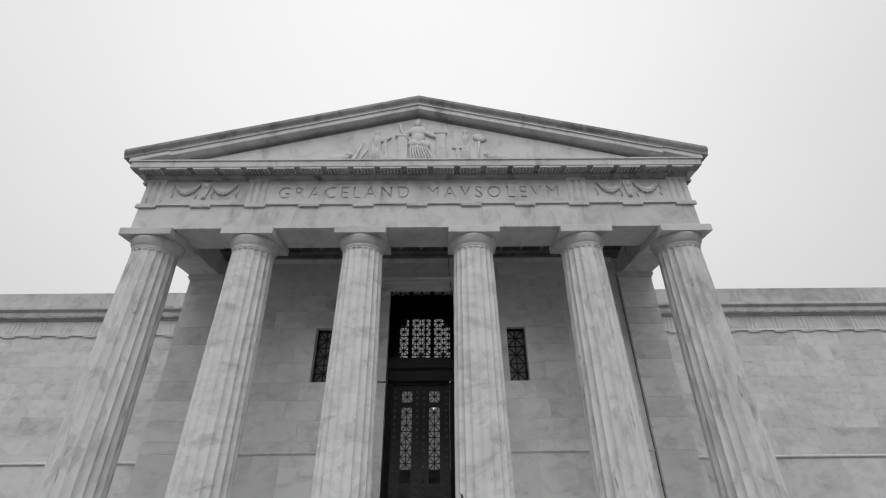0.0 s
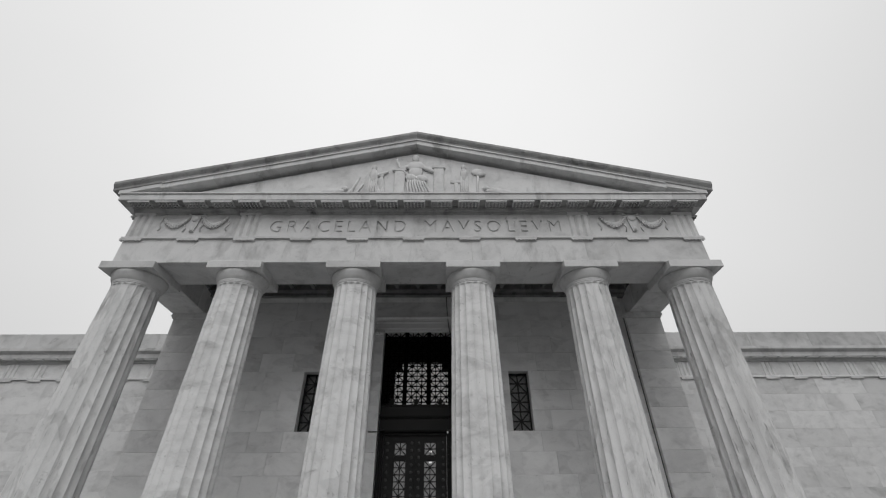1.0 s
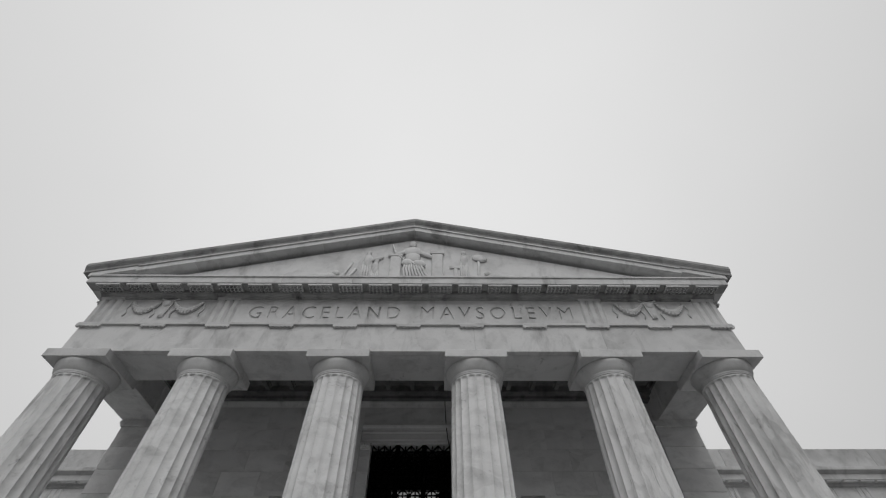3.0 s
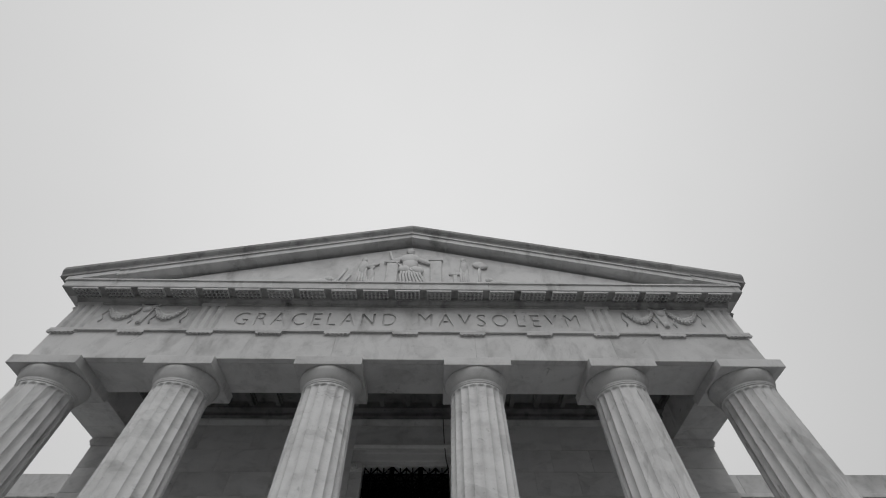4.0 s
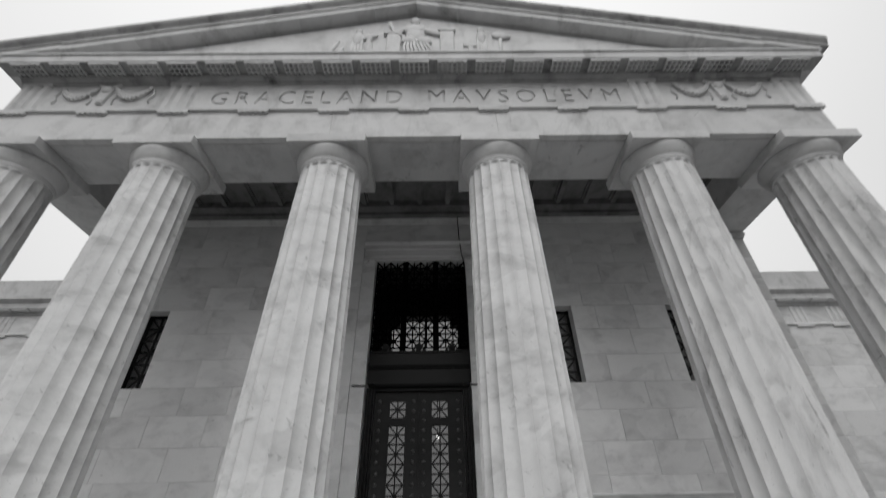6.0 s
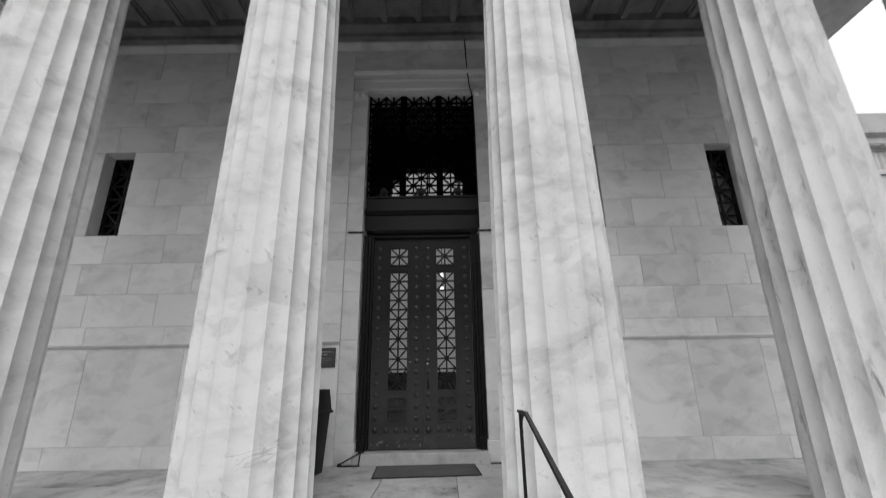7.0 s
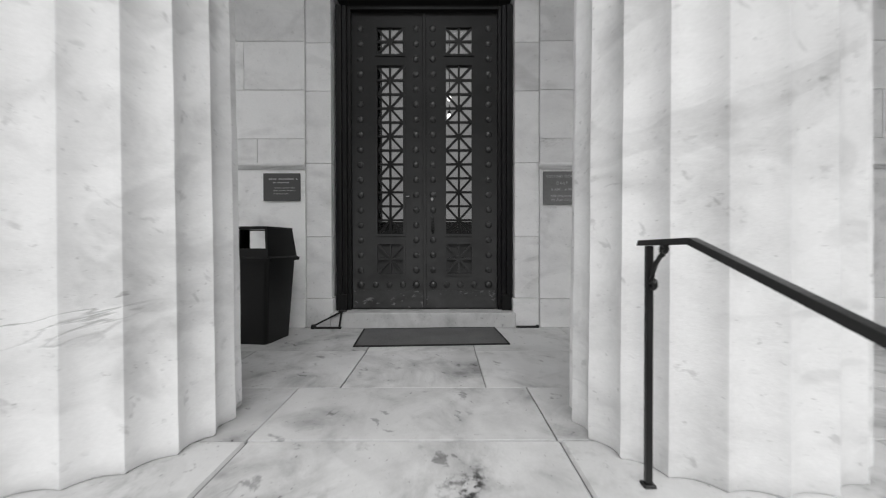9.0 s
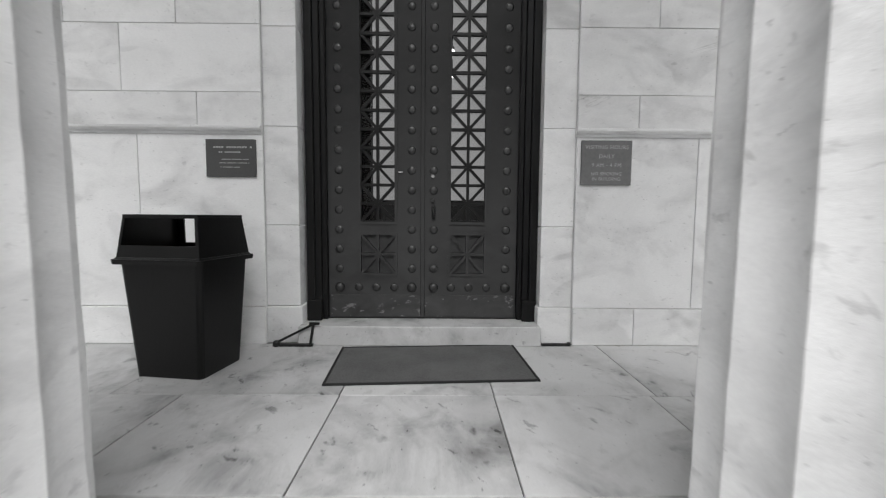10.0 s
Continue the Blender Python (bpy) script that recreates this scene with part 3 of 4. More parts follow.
for a, b in zip(cx, cx[1:]):
    part("cornice_block", prism([(CORONA_Y, CORONA1 - 0.05), (CORONA_Y - 0.03, CORONA1 - 0.04), (CORONA_Y - 0.03, CORONA1), (0.35, CORONA1), (0.35, CORONA0 + 0.062), (CORONA_Y + 0.012, CORONA0 + 0.062), (CORONA_Y, CORONA0 + 0.074)], a + 0.002, b - 0.002), MARBLE_ENTABLATURE, entablature)
for side in (-1, 1):
    part("cornice_block", prism([(side * 6.5, CORONA0 + 0.05), (side * 6.5, CORONA1 + 0.2), (side * CORONA_X, CORONA1 + 0.2), (side * CORONA_X, CORONA0 + 0.05)], 0.352, 6.0, "y"), MARBLE_ENTABLATURE, entablature)


def festoon(bm):
    """Two hanging garlands with fruit and ribbons beside a central horned boss."""
    for s in (-1, 1):
        for k in range(19):
            u = k / 18
            x = s * (0.17 + 0.62 * u)
            z = 0.60 - 0.25 * math.sin(math.pi * u) ** 0.9
            r = 0.026 + 0.066 * math.sin(math.pi * u)
            ellipsoid((x, 0.0, z), (r * 1.0, 0.06, r * 1.0), bm, u=8, v=6)
            for q in range(3):
                a = radians(-150 + 60 * q + 25 * (k % 2))
                ellipsoid((x + 0.85 * r * math.cos(a), -0.035, z + 0.9 * r * math.sin(a)), (0.028, 0.032, 0.024), bm, u=6, v=4)
        for q, e in ((0.20, 0.16), (0.83, 0.20)):
            tube([(s * q, -0.01, 0.58), (s * (q + 0.05), -0.015, 0.40), (s * (q - 0.02), -0.015, 0.28), (s * (q + 0.02), -0.005, e)], 0.017, 6, bm)
        tube([(s * 0.05, -0.02, 0.66), (s * 0.14, -0.03, 0.66), (s * 0.20, -0.02, 0.71)], 0.025, 6, bm)
    prism([(-0.13, 0.66), (-0.10, 0.40), (-0.055, 0.16), (0.055, 0.16), (0.10, 0.40), (0.13, 0.66)], -0.045, 0.0, "y", bm)
    ellipsoid((0, -0.04, 0.55), (0.10, 0.04, 0.10), bm)
    ellipsoid((0, -0.04, 0.22), (0.05, 0.03, 0.07), bm)
    return bm


fest = mesh_of("festoon", festoon(bmesh.new()), MARBLE_ENTABLATURE)
for x in (-5.56, 5.56):
    part("festoon", fest, None, entablature, "carved garlands hanging beside a horned skull boss").location = (x, FRONT, ARCH1 + 0.01)

# ---- pediment and roof ----
pediment = thing("pediment", "low marble gable with raking cornices and carved relief", "pediment", kind="structure")
SL = (10.75 - 8.80) / 7.70
TYMP = -0.25
part("tympanum", prism([(-6.6, CORONA1 - 0.02), (6.6, CORONA1 - 0.02), (0, CORONA1 + 6.6 * SL)], TYMP, TYMP + 0.3, "y"), MARBLE_ENTABLATURE, pediment)


def raking(bm, side, u0, u1, z_lo, z_hi, y0, y1):
    """A strip that follows the gable's slope between two distances from the ridge, given by its heights at the ridge."""
    prism([(side * u0, z_lo - SL * u0), (side * u1, z_lo - SL * u1), (side * u1, z_hi - SL * u1), (side * u0, z_hi - SL * u0)], y0, y1, "y", bm)
    return bm


for side in (-1, 1):
    us = [0.0, 0.85, 2.35, 3.7, 5.3, 6.55]
    for a, b in zip(us, us[1:]):
        part("raking_cornice", raking(bmesh.new(), side, a + 0.0015, b - 0.0015, 10.355, 10.50, CORONA_Y, 0.3), MARBLE_ENTABLATURE, pediment)
        part("fillet", raking(bmesh.new(), side, a + 0.001, b - 0.001, 10.50, 10.54, CORONA_Y - 0.03, 0.3), MARBLE_ENTABLATURE, pediment)
    part("raking_cornice", raking(bmesh.new(), side, 6.55, 7.55, 10.41, 10.54, CORONA_Y, 0.3), MARBLE_ENTABLATURE, pediment)
    us = [0.0, 1.1, 3.0, 4.6, 6.2, 7.70]
    for a, b in zip(us, us[1:]):
        bm = bmesh.new()
        prof = [(-0.49, 10.54), (-0.50, 10.60), (-0.54, 10.66), (-0.56, 10.70), (-0.56, 10.78), (0.3, 10.78), (0.3, 10.54)]
        lo_r = [bm.verts.new((side * (a + 0.0015), y, z - SL * a)) for y, z in prof]
        hi_r = [bm.verts.new((side * (b - 0.0015), y, z - SL * b)) for y, z in prof]
        fs = [bm.faces.new(lo_r), bm.faces.new(hi_r)] + [bm.faces.new((lo_r[i], lo_r[(i + 1) % 7], hi_r[(i + 1) % 7], hi_r[i])) for i in range(7)]
        bmesh.ops.recalc_face_normals(bm, faces=fs)
        part("sima", bm, MARBLE_SIMA, pediment, "grey weathered gutter moulding along the gable")
roof = thing("roof", "plain low gabled roof behind the pediment", "roof", kind="structure")
for side in (-1, 1):
    part("roof_slope", raking(bmesh.new(), side, 0.0, 7.55, 10.52, 10.70, 0.304, 12.0), ROOF, roof)
part("rear_wall", prism([(-7.1, 8.4), (7.1, 8.4), (7.1, 8.62), (0, 10.45), (-7.1, 8.62)], 11.6, 11.9, "y"), MARBLE_WING, roof)
for side in (-1, 1):
    part("side_wall", box(*sorted((side * 6.9, side * 7.12)), 5.8, 11.9, GROUND, 8.75), MARBLE_WING, roof)
    part("wing_roof", box(*sorted((side * 7.1, side * 24.0)), WING + 0.5, 12.0, 6.5, 6.7), ROOF, roof)


def relief(bm):
    """A seated central form on a high-backed seat, upright forms beside it and low lying ones at the ends, all plain and rounded."""
    box(-0.55, -0.27, -0.10, 0.02, 0, 0.95, 0.02, bm)
    box(0.50, 0.78, -0.10, 0.02, 0, 1.05, 0.02, bm)
    box(-0.62, -0.24, -0.12, 0.02, 0.95, 1.02, 0.01, bm)
    box(0.46, 0.82, -0.12, 0.02, 1.05, 1.17, 0.01, bm)
    ellipsoid((0.0, -0.05, 1.45), (0.10, 0.09, 0.13), bm)
    ellipsoid((0.0, -0.05, 1.14), (0.25, 0.10, 0.19), bm)
    ellipsoid((0.01, -0.05, 0.92), (0.20, 0.10, 0.22), bm)
    ellipsoid((-0.32, -0.06, 1.06), (0.24, 0.07, 0.075), bm, (0, -32, 0))
    ellipsoid((0.34, -0.06, 1.03), (0.25, 0.07, 0.075), bm, (0, 30, 0))
    ellipsoid((-0.12, -0.09, 0.70), (0.15, 0.09, 0.13), bm, (0, 20, 0))
    ellipsoid((0.20, -0.09, 0.66), (0.17, 0.09, 0.12), bm, (0, 35, 0))
    for k in range(8):
        x = -0.22 + 0.075 * k
        tube([(x * 0.6 - 0.02, -0.09, 0.74), (x * 0.9, -0.12, 0.46), (x * 1.05 + 0.06, -0.10, 0.22), (x * 1.15 + 0.10, -0.06, 0.01)], 0.028 + 0.006 * (k % 2), 6, bm)
    tube([(-0.52, -0.08, 1.4), (-0.44, -0.09, 1.1), (-0.2, -0.1, 0.8), (0.10, -0.12, 0.60)], 0.03, 6, bm)
    for x, h, w in ((-1.12, 1.2, 0.12), (-0.90, 0.90, 0.09), (1.32, 1.22, 0.10)):
        ellipsoid((x, -0.03, h - 0.10), (0.07, 0.06, 0.10), bm)
        ellipsoid((x, -0.03, h - 0.40), (w, 0.09, 0.26), bm)
        for k in range(4):
            tube([(x - w * 0.7 + 0.45 * w * k, -0.05, h - 0.45), (x - w * 0.9 + 0.6 * w * k, -0.05, 0.02)], 0.034, 6, bm)
    ellipsoid((-0.92, -0.04, 0.85), (0.22, 0.06, 0.06), bm, (0, -25, 0))
    box(0.95, 1.25, -0.06, 0.02, 0.52, 0.62, 0.015, bm)
    box(1.05, 1.15, -0.06, 0.02, 0.0, 0.52, 0.015, bm)
    ellipsoid((1.70, -0.04, 0.92), (0.17, 0.07, 0.12), bm)
    ellipsoid((1.78, -0.05, 0.85), (0.13, 0.07, 0.09), bm)
    tube([(1.66, -0.03, 0.0), (1.68, -0.03, 0.5), (1.70, -0.03, 0.85)], 0.035, 6, bm)
    for x0, s in ((2.25, 1), (-2.2, -1)):
        ellipsoid((x0, -0.04, 0.20), (0.40, 0.09, 0.11), bm, (0, 8 * s, 0))
        ellipsoid((x0 - s * 0.36, -0.05, 0.33), (0.09, 0.07, 0.08), bm)
        ellipsoid((x0 + s * 0.40, -0.04, 0.10), (0.34, 0.07, 0.08), bm)
        tube([(x0 - s * 0.2, -0.06, 0.30), (x0 - s * 0.05, -0.08, 0.10), (x0 - s * 0.3, -0.06, 0.02)], 0.05, 6, bm)
    for x, h in ((-1.62, 0.75), (-1.5, 0.5), (-1.75, 0.35)):
        tube([(x - 0.1, -0.02, 0.0), (x, -0.03, h * 0.5), (x + 0.12, -0.02, h)], 0.04, 6, bm)
    return bm


rel = part("relief", relief(bmesh.new()), MARBLE_ENTABLATURE, pediment, "plain rounded carved forms in shallow relief")
rel.location, rel.scale = (-0.02, TYMP, CORONA1), (1, 0.6, 1)

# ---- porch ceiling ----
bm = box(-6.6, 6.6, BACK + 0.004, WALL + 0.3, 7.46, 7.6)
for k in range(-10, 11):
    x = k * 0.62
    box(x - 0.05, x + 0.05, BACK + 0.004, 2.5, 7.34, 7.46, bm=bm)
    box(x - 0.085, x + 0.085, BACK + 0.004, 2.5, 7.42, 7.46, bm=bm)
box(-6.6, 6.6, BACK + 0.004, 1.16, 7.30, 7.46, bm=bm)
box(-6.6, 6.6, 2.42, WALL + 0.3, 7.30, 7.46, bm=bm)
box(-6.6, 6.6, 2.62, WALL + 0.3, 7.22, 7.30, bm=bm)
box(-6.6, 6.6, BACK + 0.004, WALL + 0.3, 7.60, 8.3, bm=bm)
ceiling = solid("ceiling", bm, MARBLE_SHADE, "coffered stone porch ceiling, coloured dark for its deep shade", "ceiling", kind="structure")
cornice_in = solid("trim", prism([(WALL + 0.1, 7.10), (WALL - 0.02, 7.10), (WALL - 0.04, 7.13), (WALL - 0.09, 7.19), (WALL - 0.09, 7.22), (WALL + 0.1, 7.22)], -6.0, 6.0), MARBLE_ENTABLATURE, "stone crown moulding at the top of the porch wall", "moulding", kind="structure")

# ---- hall behind the door ----
C = 0.018
# Near-black surfaces: the darkness of the unlit hall is in this colour.
HALL = plain("hall_darkness", 0.010, 0.7, 0, 0.3, 3, 0.1)
hall = thing("wall_hall", "vestibule behind the bronze doors, coloured near-black for its darkness", "wall", kind="structure")
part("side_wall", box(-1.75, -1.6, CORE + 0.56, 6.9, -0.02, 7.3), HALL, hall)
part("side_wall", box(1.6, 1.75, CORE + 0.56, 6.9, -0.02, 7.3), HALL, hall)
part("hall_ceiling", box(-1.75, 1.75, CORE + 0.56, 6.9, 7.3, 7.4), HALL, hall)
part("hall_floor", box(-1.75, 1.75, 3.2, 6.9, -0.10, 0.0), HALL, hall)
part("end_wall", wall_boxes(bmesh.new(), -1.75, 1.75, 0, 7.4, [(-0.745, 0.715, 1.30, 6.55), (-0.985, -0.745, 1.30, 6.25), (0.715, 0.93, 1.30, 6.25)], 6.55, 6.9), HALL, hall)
back_window = thing("window_5", "tall frosted window with a stepped head at the end of the hall", "window", kind="structure")
part("pane", box(-1.05, 1.0, 6.80, 6.82, 0.9, 6.7), DAYLIT, back_window)


def union_jack(bm, x0, x1, z0, z1, y, w=0.022, d=0.03, frame_bars=True, head=False):
    """One lattice cell: upright, level and two slanting bars."""
    mx, mz = (x0 + x1) / 2, (z0 + z1) / 2
    bar((mx, y, z0), (mx, y, z1), w, d, bm)
    bar((x0, y, mz), (x1, y, mz), w, d - 0.004, bm)
    bar((x0, y, z0), (x1, y, z1), w, d - 0.008, bm)
    bar((x0, y, z1), (x1, y, z0), w, d - 0.012, bm)
    if frame_bars:
        bar((x0, y, z0), (x1, y, z0), w, d - 0.002, bm)
    if head:
        bar((x0, y, z1), (x1, y, z1), w, d - 0.002, bm)


part("mullion", box(-0.035, 0.005, 6.70, 6.78, 1.30, 6.55), BRONZE, back_window)
for x, z in ((0.335, 3.48), (0.335, 3.16)):
    lamp = thing("hall_lamp", "small glowing glass globe hanging in the dark hall", "lamp", "hall lamps", at=(x, 6.0, z))
    part("globe", ellipsoid((0, 0, 0), (0.04, 0.04, 0.05), bmesh.new()), LAMP_GLASS, lamp)
    part("cap", lathe([(0.03, 0.055), (0.03, 0.08), (0.012, 0.10)], 10), BRONZE, lamp)
    part("rod", tube([(0.0, 0.0, 0.09), (0.0, 0.0, 0.22 if z < 3.3 else 3.83)], 0.008, 6), BRONZE, lamp)

# ---- side windows ----
for i, (a, b, c, d) in enumerate(OPENINGS):
    w = thing("window_%d" % (i + 1), "narrow recessed window with dark metal lattice", "window", "porch windows", "structure")
    wy = WALL + 0.26
    bm = bmesh.new()
    for q in ((a, a + 0.03, c, d), (b - 0.03, b, c, d), (a + 0.03, b - 0.03, c, c + 0.03), (a + 0.03, b - 0.03, d - 0.03, d)):
        box(q[0], q[1], wy - 0.02, wy + 0.05, q[2], q[3], bm=bm)
    part("frame", bm, BRONZE, w)
    bm = bmesh.new()
    k = (d - c - 0.06) / 3
    for j in range(3):
        union_jack(bm, a + 0.03, b - 0.03, c + 0.03 + k * j, c + 0.03 + k * (j + 1), wy + 0.012, 0.032, 0.03, True, j == 2)
    part("lattice", bm, BRONZE, w)
    g = part("pane", box(a + 0.02, b - 0.02, wy + 0.035, wy + 0.041, c + 0.02, d - 0.02), GLASS, w)
    # Added backing sheet; its faint glow stands in for light behind the panes.
    part("blind", box(a - 0.05, b + 0.05, CORE + 0.56, CORE + 0.60, c - 0.05, d + 0.05), DAYLIT_DIM, w)

# ---- door surround ----
surround = thing("door_surround", "white marble door surround with pilaster jambs and lintel", "door surround", kind="structure")
courses = [1.97, 2.475, 2.98, 3.46, 3.97, 4.48, 4.99, 5.5, 6.0, 6.5, 7.1]
for side, x0, x1 in ((-1, -1.219, -0.955), (1, 0.972, 1.229)):
    zs = [0.30, 0.95, 1.72] + courses[1:8] + [6.02]
    part("jamb_base", box(x0 - (0.0 if side < 0 else 0.018), x1 + (0.018 if side < 0 else 0.0), 2.846, 3.32, 0, 0.298, 0.006), MARBLE_WALL, surround)
    for c, d in zip(zs, zs[1:]):
        part("jamb_block", box(x0, x1, 2.866, 3.32, c + 0.0015, d - 0.0015, 0.004), MARBLE_WALL, surround)
    bm = box(x0, x1, 2.856, 3.32, 6.02, 6.06, 0.004)
    box(x0 - 0.0, x1, 2.84, 3.32, 6.06, 6.19, 0.008, bm)
    for q in (x0 + 0.06, x1 - 0.06):
        v = bmesh.ops.create_cone(bm, cap_ends=True, segments=14, radius1=0.06, radius2=0.045, depth=0.08, matrix=pose(q, 2.82, 6.12, 90, 0, 0))
    part("jamb_capital", bm, MARBLE_WALL, surround)
part("lintel", prism([(3.32, 6.192), (2.93, 6.192), (2.93, 6.27), (2.90, 6.285), (2.90, 6.40), (2.905, 6.40), (2.905, 6.44), (2.87, 6.45), (2.87, 6.52), (2.80, 6.545), (2.775, 6.58), (2.775, 6.62), (3.32, 6.62)], -1.216, 1.226), MARBLE_WALL, surround)
bm = box(-0.952, 0.97, 2.78, 3.06, 0, 0.155, 0.006)
part("threshold", bm, MARBLE_FLOOR, surround, "raised white marble door sill")

# ---- bronze double door ----
door = thing("door_1", "closed tall dark bronze double door with studs and lattice panels", "door", kind="structure")
bm = bmesh.new()
for s in (-1, 1):
    for u0, u1, y0 in ((0.885, 0.948, 2.965), (0.835, 0.885, 2.985), (0.795, 0.835, 3.01)):
        box(*sorted((C + s * u0, C + s * u1)), y0, 3.14, 0.157, 3.44, 0.006, bm)
    box(*sorted((C + s * 0.83, C + s * 0.949)), 2.95, 3.10, 0.157, 0.33, 0.006, bm)
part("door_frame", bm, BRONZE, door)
bm = prism([(3.2, 3.40), (2.99, 3.40), (2.99, 3.44), (2.93, 3.46), (2.90, 3.50), (2.90, 3.525), (3.2, 3.525)], C - 0.80, C + 0.80)
box(C - 0.948, C + 0.948, 2.97, 3.2, 3.527, 3.79, 0.006, bm)
prism([(3.2, 3.79), (2.95, 3.79), (2.93, 3.82), (2.90, 3.85), (2.90, 3.885), (3.2, 3.885)], C - 0.95, C + 0.95, "x", bm)
box(C - 0.945, C + 0.945, 2.97, 3.2, 3.885, 4.10, 0.006, bm)
box(C - 0.95, C + 0.95, 2.95, 3.2, 4.10, 4.14, 0.006, bm)
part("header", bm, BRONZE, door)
for x in (-0.635, 0.004, 0.645):
    bm = bmesh.new()
    for q, r in ((0, 1.0), (-0.035, 0.86), (0.035, 0.86), (-0.068, 0.6), (0.068, 0.6)):
        bar((x + q * 0.3, 2.975, 4.135), (x + q, 2.975, 4.14 + 0.15 * r), 0.034, 0.03, bm)
        ellipsoid((x + q, 2.975, 4.14 + 0.15 * r), (0.018, 0.014, 0.024), bm, u=8, v=6)
    for q in (-0.10, 0.10):
        ellipsoid((x + q, 2.975, 4.152), (0.04, 0.018, 0.026), bm, u=8, v=6)
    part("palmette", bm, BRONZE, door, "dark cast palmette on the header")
for x in (-0.312, 0.333):
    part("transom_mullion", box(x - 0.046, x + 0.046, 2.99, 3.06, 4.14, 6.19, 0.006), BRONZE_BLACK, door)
for x0, x1 in ((-0.925, -0.358), (-0.266, 0.287), (0.379, 0.955)):
    bm, mid = bmesh.new(), (x0 + x1) / 2
    for k in range(7):
        for u0, u1 in ((x0, mid), (mid, x1)):
            union_jack(bm, u0, u1, 4.215 + 0.2795 * k, 4.215 + 0.2795 * (k + 1), 3.02, 0.026, 0.034)
    for u in (x0, mid, x1):
        bar((u, 3.02, 4.14), (u, 3.02, 6.185), 0.024, 0.036, bm)
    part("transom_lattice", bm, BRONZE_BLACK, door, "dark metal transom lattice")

for s in (-1, 1):
    part("jamb_band", box(*sorted((C + s * 0.95, C + s * 1.20)), 2.835, 2.87, 3.442, 3.464, 0.004), BRONZE, door, "dark metal band across the jamb")

HOLES = [(0.235, 0.517, 2.94, 3.225), (0.235, 0.517, 0.98, 2.815), (0.235, 0.517, 0.545, 0.87)]
stud_mesh = mesh_of("stud", lathe([(0.036, 0.0), (0.034, 0.004), (0.026, 0.009), (0.014, 0.012), (0.004, 0.013)], 14), BRONZE_WORN)
big_stud_mesh = mesh_of("stud", lathe([(0.043, 0.0), (0.042, 0.008), (0.033, 0.020), (0.017, 0.027), (0.004, 0.029)], 12), BRONZE_WORN)
LEAF = 3.05
for s in (-1, 1):
    bm = bmesh.new()
    holes = [(*sorted((s * h[0], s * h[1])), h[2], h[3]) for h in HOLES]
    a, b = sorted((s * 0.003, s * 0.79))
    wall_boxes(bm, a, b, 0.165, 3.395, holes, LEAF, LEAF + 0.05)
    for h in holes:
        for e in (0.022,):
            box(h[0] - e, h[0], LEAF - 0.012, LEAF + 0.01, h[2] - e, h[3] + e, bm=bm)
            box(h[1], h[1] + e, LEAF - 0.012, LEAF + 0.01, h[2] - e, h[3] + e, bm=bm)
            box(h[0], h[1], LEAF - 0.012, LEAF + 0.01, h[3], h[3] + e, bm=bm)
            box(h[0], h[1], LEAF - 0.012, LEAF + 0.01, h[2] - e, h[2], bm=bm)
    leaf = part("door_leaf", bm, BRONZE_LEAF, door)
    leaf.location = (C, 0, 0)
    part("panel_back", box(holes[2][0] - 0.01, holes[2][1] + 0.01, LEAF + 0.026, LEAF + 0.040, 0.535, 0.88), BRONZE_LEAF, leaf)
    bm = bmesh.new()
    h = holes[1]
    k = (h[3] - h[2]) / 6
    for j in range(6):
        union_jack(bm, h[0], h[1], h[2] + k * j, h[2] + k * (j + 1), LEAF + 0.018, 0.023, 0.034, True, j == 5)
    union_jack(bm, holes[0][0], holes[0][1], holes[0][2], holes[0][3], LEAF + 0.018, 0.023, 0.034, False)
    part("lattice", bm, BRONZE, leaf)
    bm = bmesh.new()
    union_jack(bm, holes[2][0], holes[2][1], holes[2][2], holes[2][3], LEAF + 0.008, 0.024, 0.036, False)
    part("lattice", bm, BRONZE_WORN, leaf)
    part("kick_plate", box(*sorted((s * 0.02, s * 0.775)), LEAF - 0.006, LEAF + 0.01, 0.175, 0.36, 0.003), BRONZE_SCUFFED, leaf, "scuffed worn bronze kick plate")
    part("glass", box(h[0] - 0.01, h[1] + 0.01, LEAF + 0.040, LEAF + 0.046, 0.97, 3.24), GLASS, leaf)
    for u in (0.092, 0.70):
        z = 0.585
        while z < 3.3:
            if not (s > 0 and u < 0.2 and 1.0 < z < 1.15):
                o = part("stud", stud_mesh, None, leaf)
                o.location, o.rotation_euler = (s * u, LEAF, z), (radians(90), 0, 0)
            z += 0.1645
    for u, me in ((0.092, big_stud_mesh), (0.24, stud_mesh), (0.39, stud_mesh), (0.54, stud_mesh), (0.70, big_stud_mesh)):
        o = part("stud", me, None, leaf)
        o.location, o.rotation_euler = (s * u, LEAF, 0.425), (radians(90), 0, 0)
    if s > 0:
        bm = box(0.075, 0.105, LEAF - 0.016, LEAF, 1.00, 1.12, 0.004)
        tube([(0.09, LEAF - 0.01, 1.10), (0.09, LEAF - 0.045, 1.09), (0.09, LEAF - 0.05, 1.05), (0.09, LEAF - 0.045, 1.01), (0.09, LEAF - 0.012, 1.00)], 0.008, 8, bm)
        part("handle", bm, BLACK_IRON, leaf, "small black pull handle")
        for z, metal in ((1.155, BRONZE_WORN), (1.36, BRASS)):
            o = part("lock", lathe([(0.019, 0), (0.018, 0.012), (0.012, 0.016)], 14), metal, leaf, "round lock cylinder")
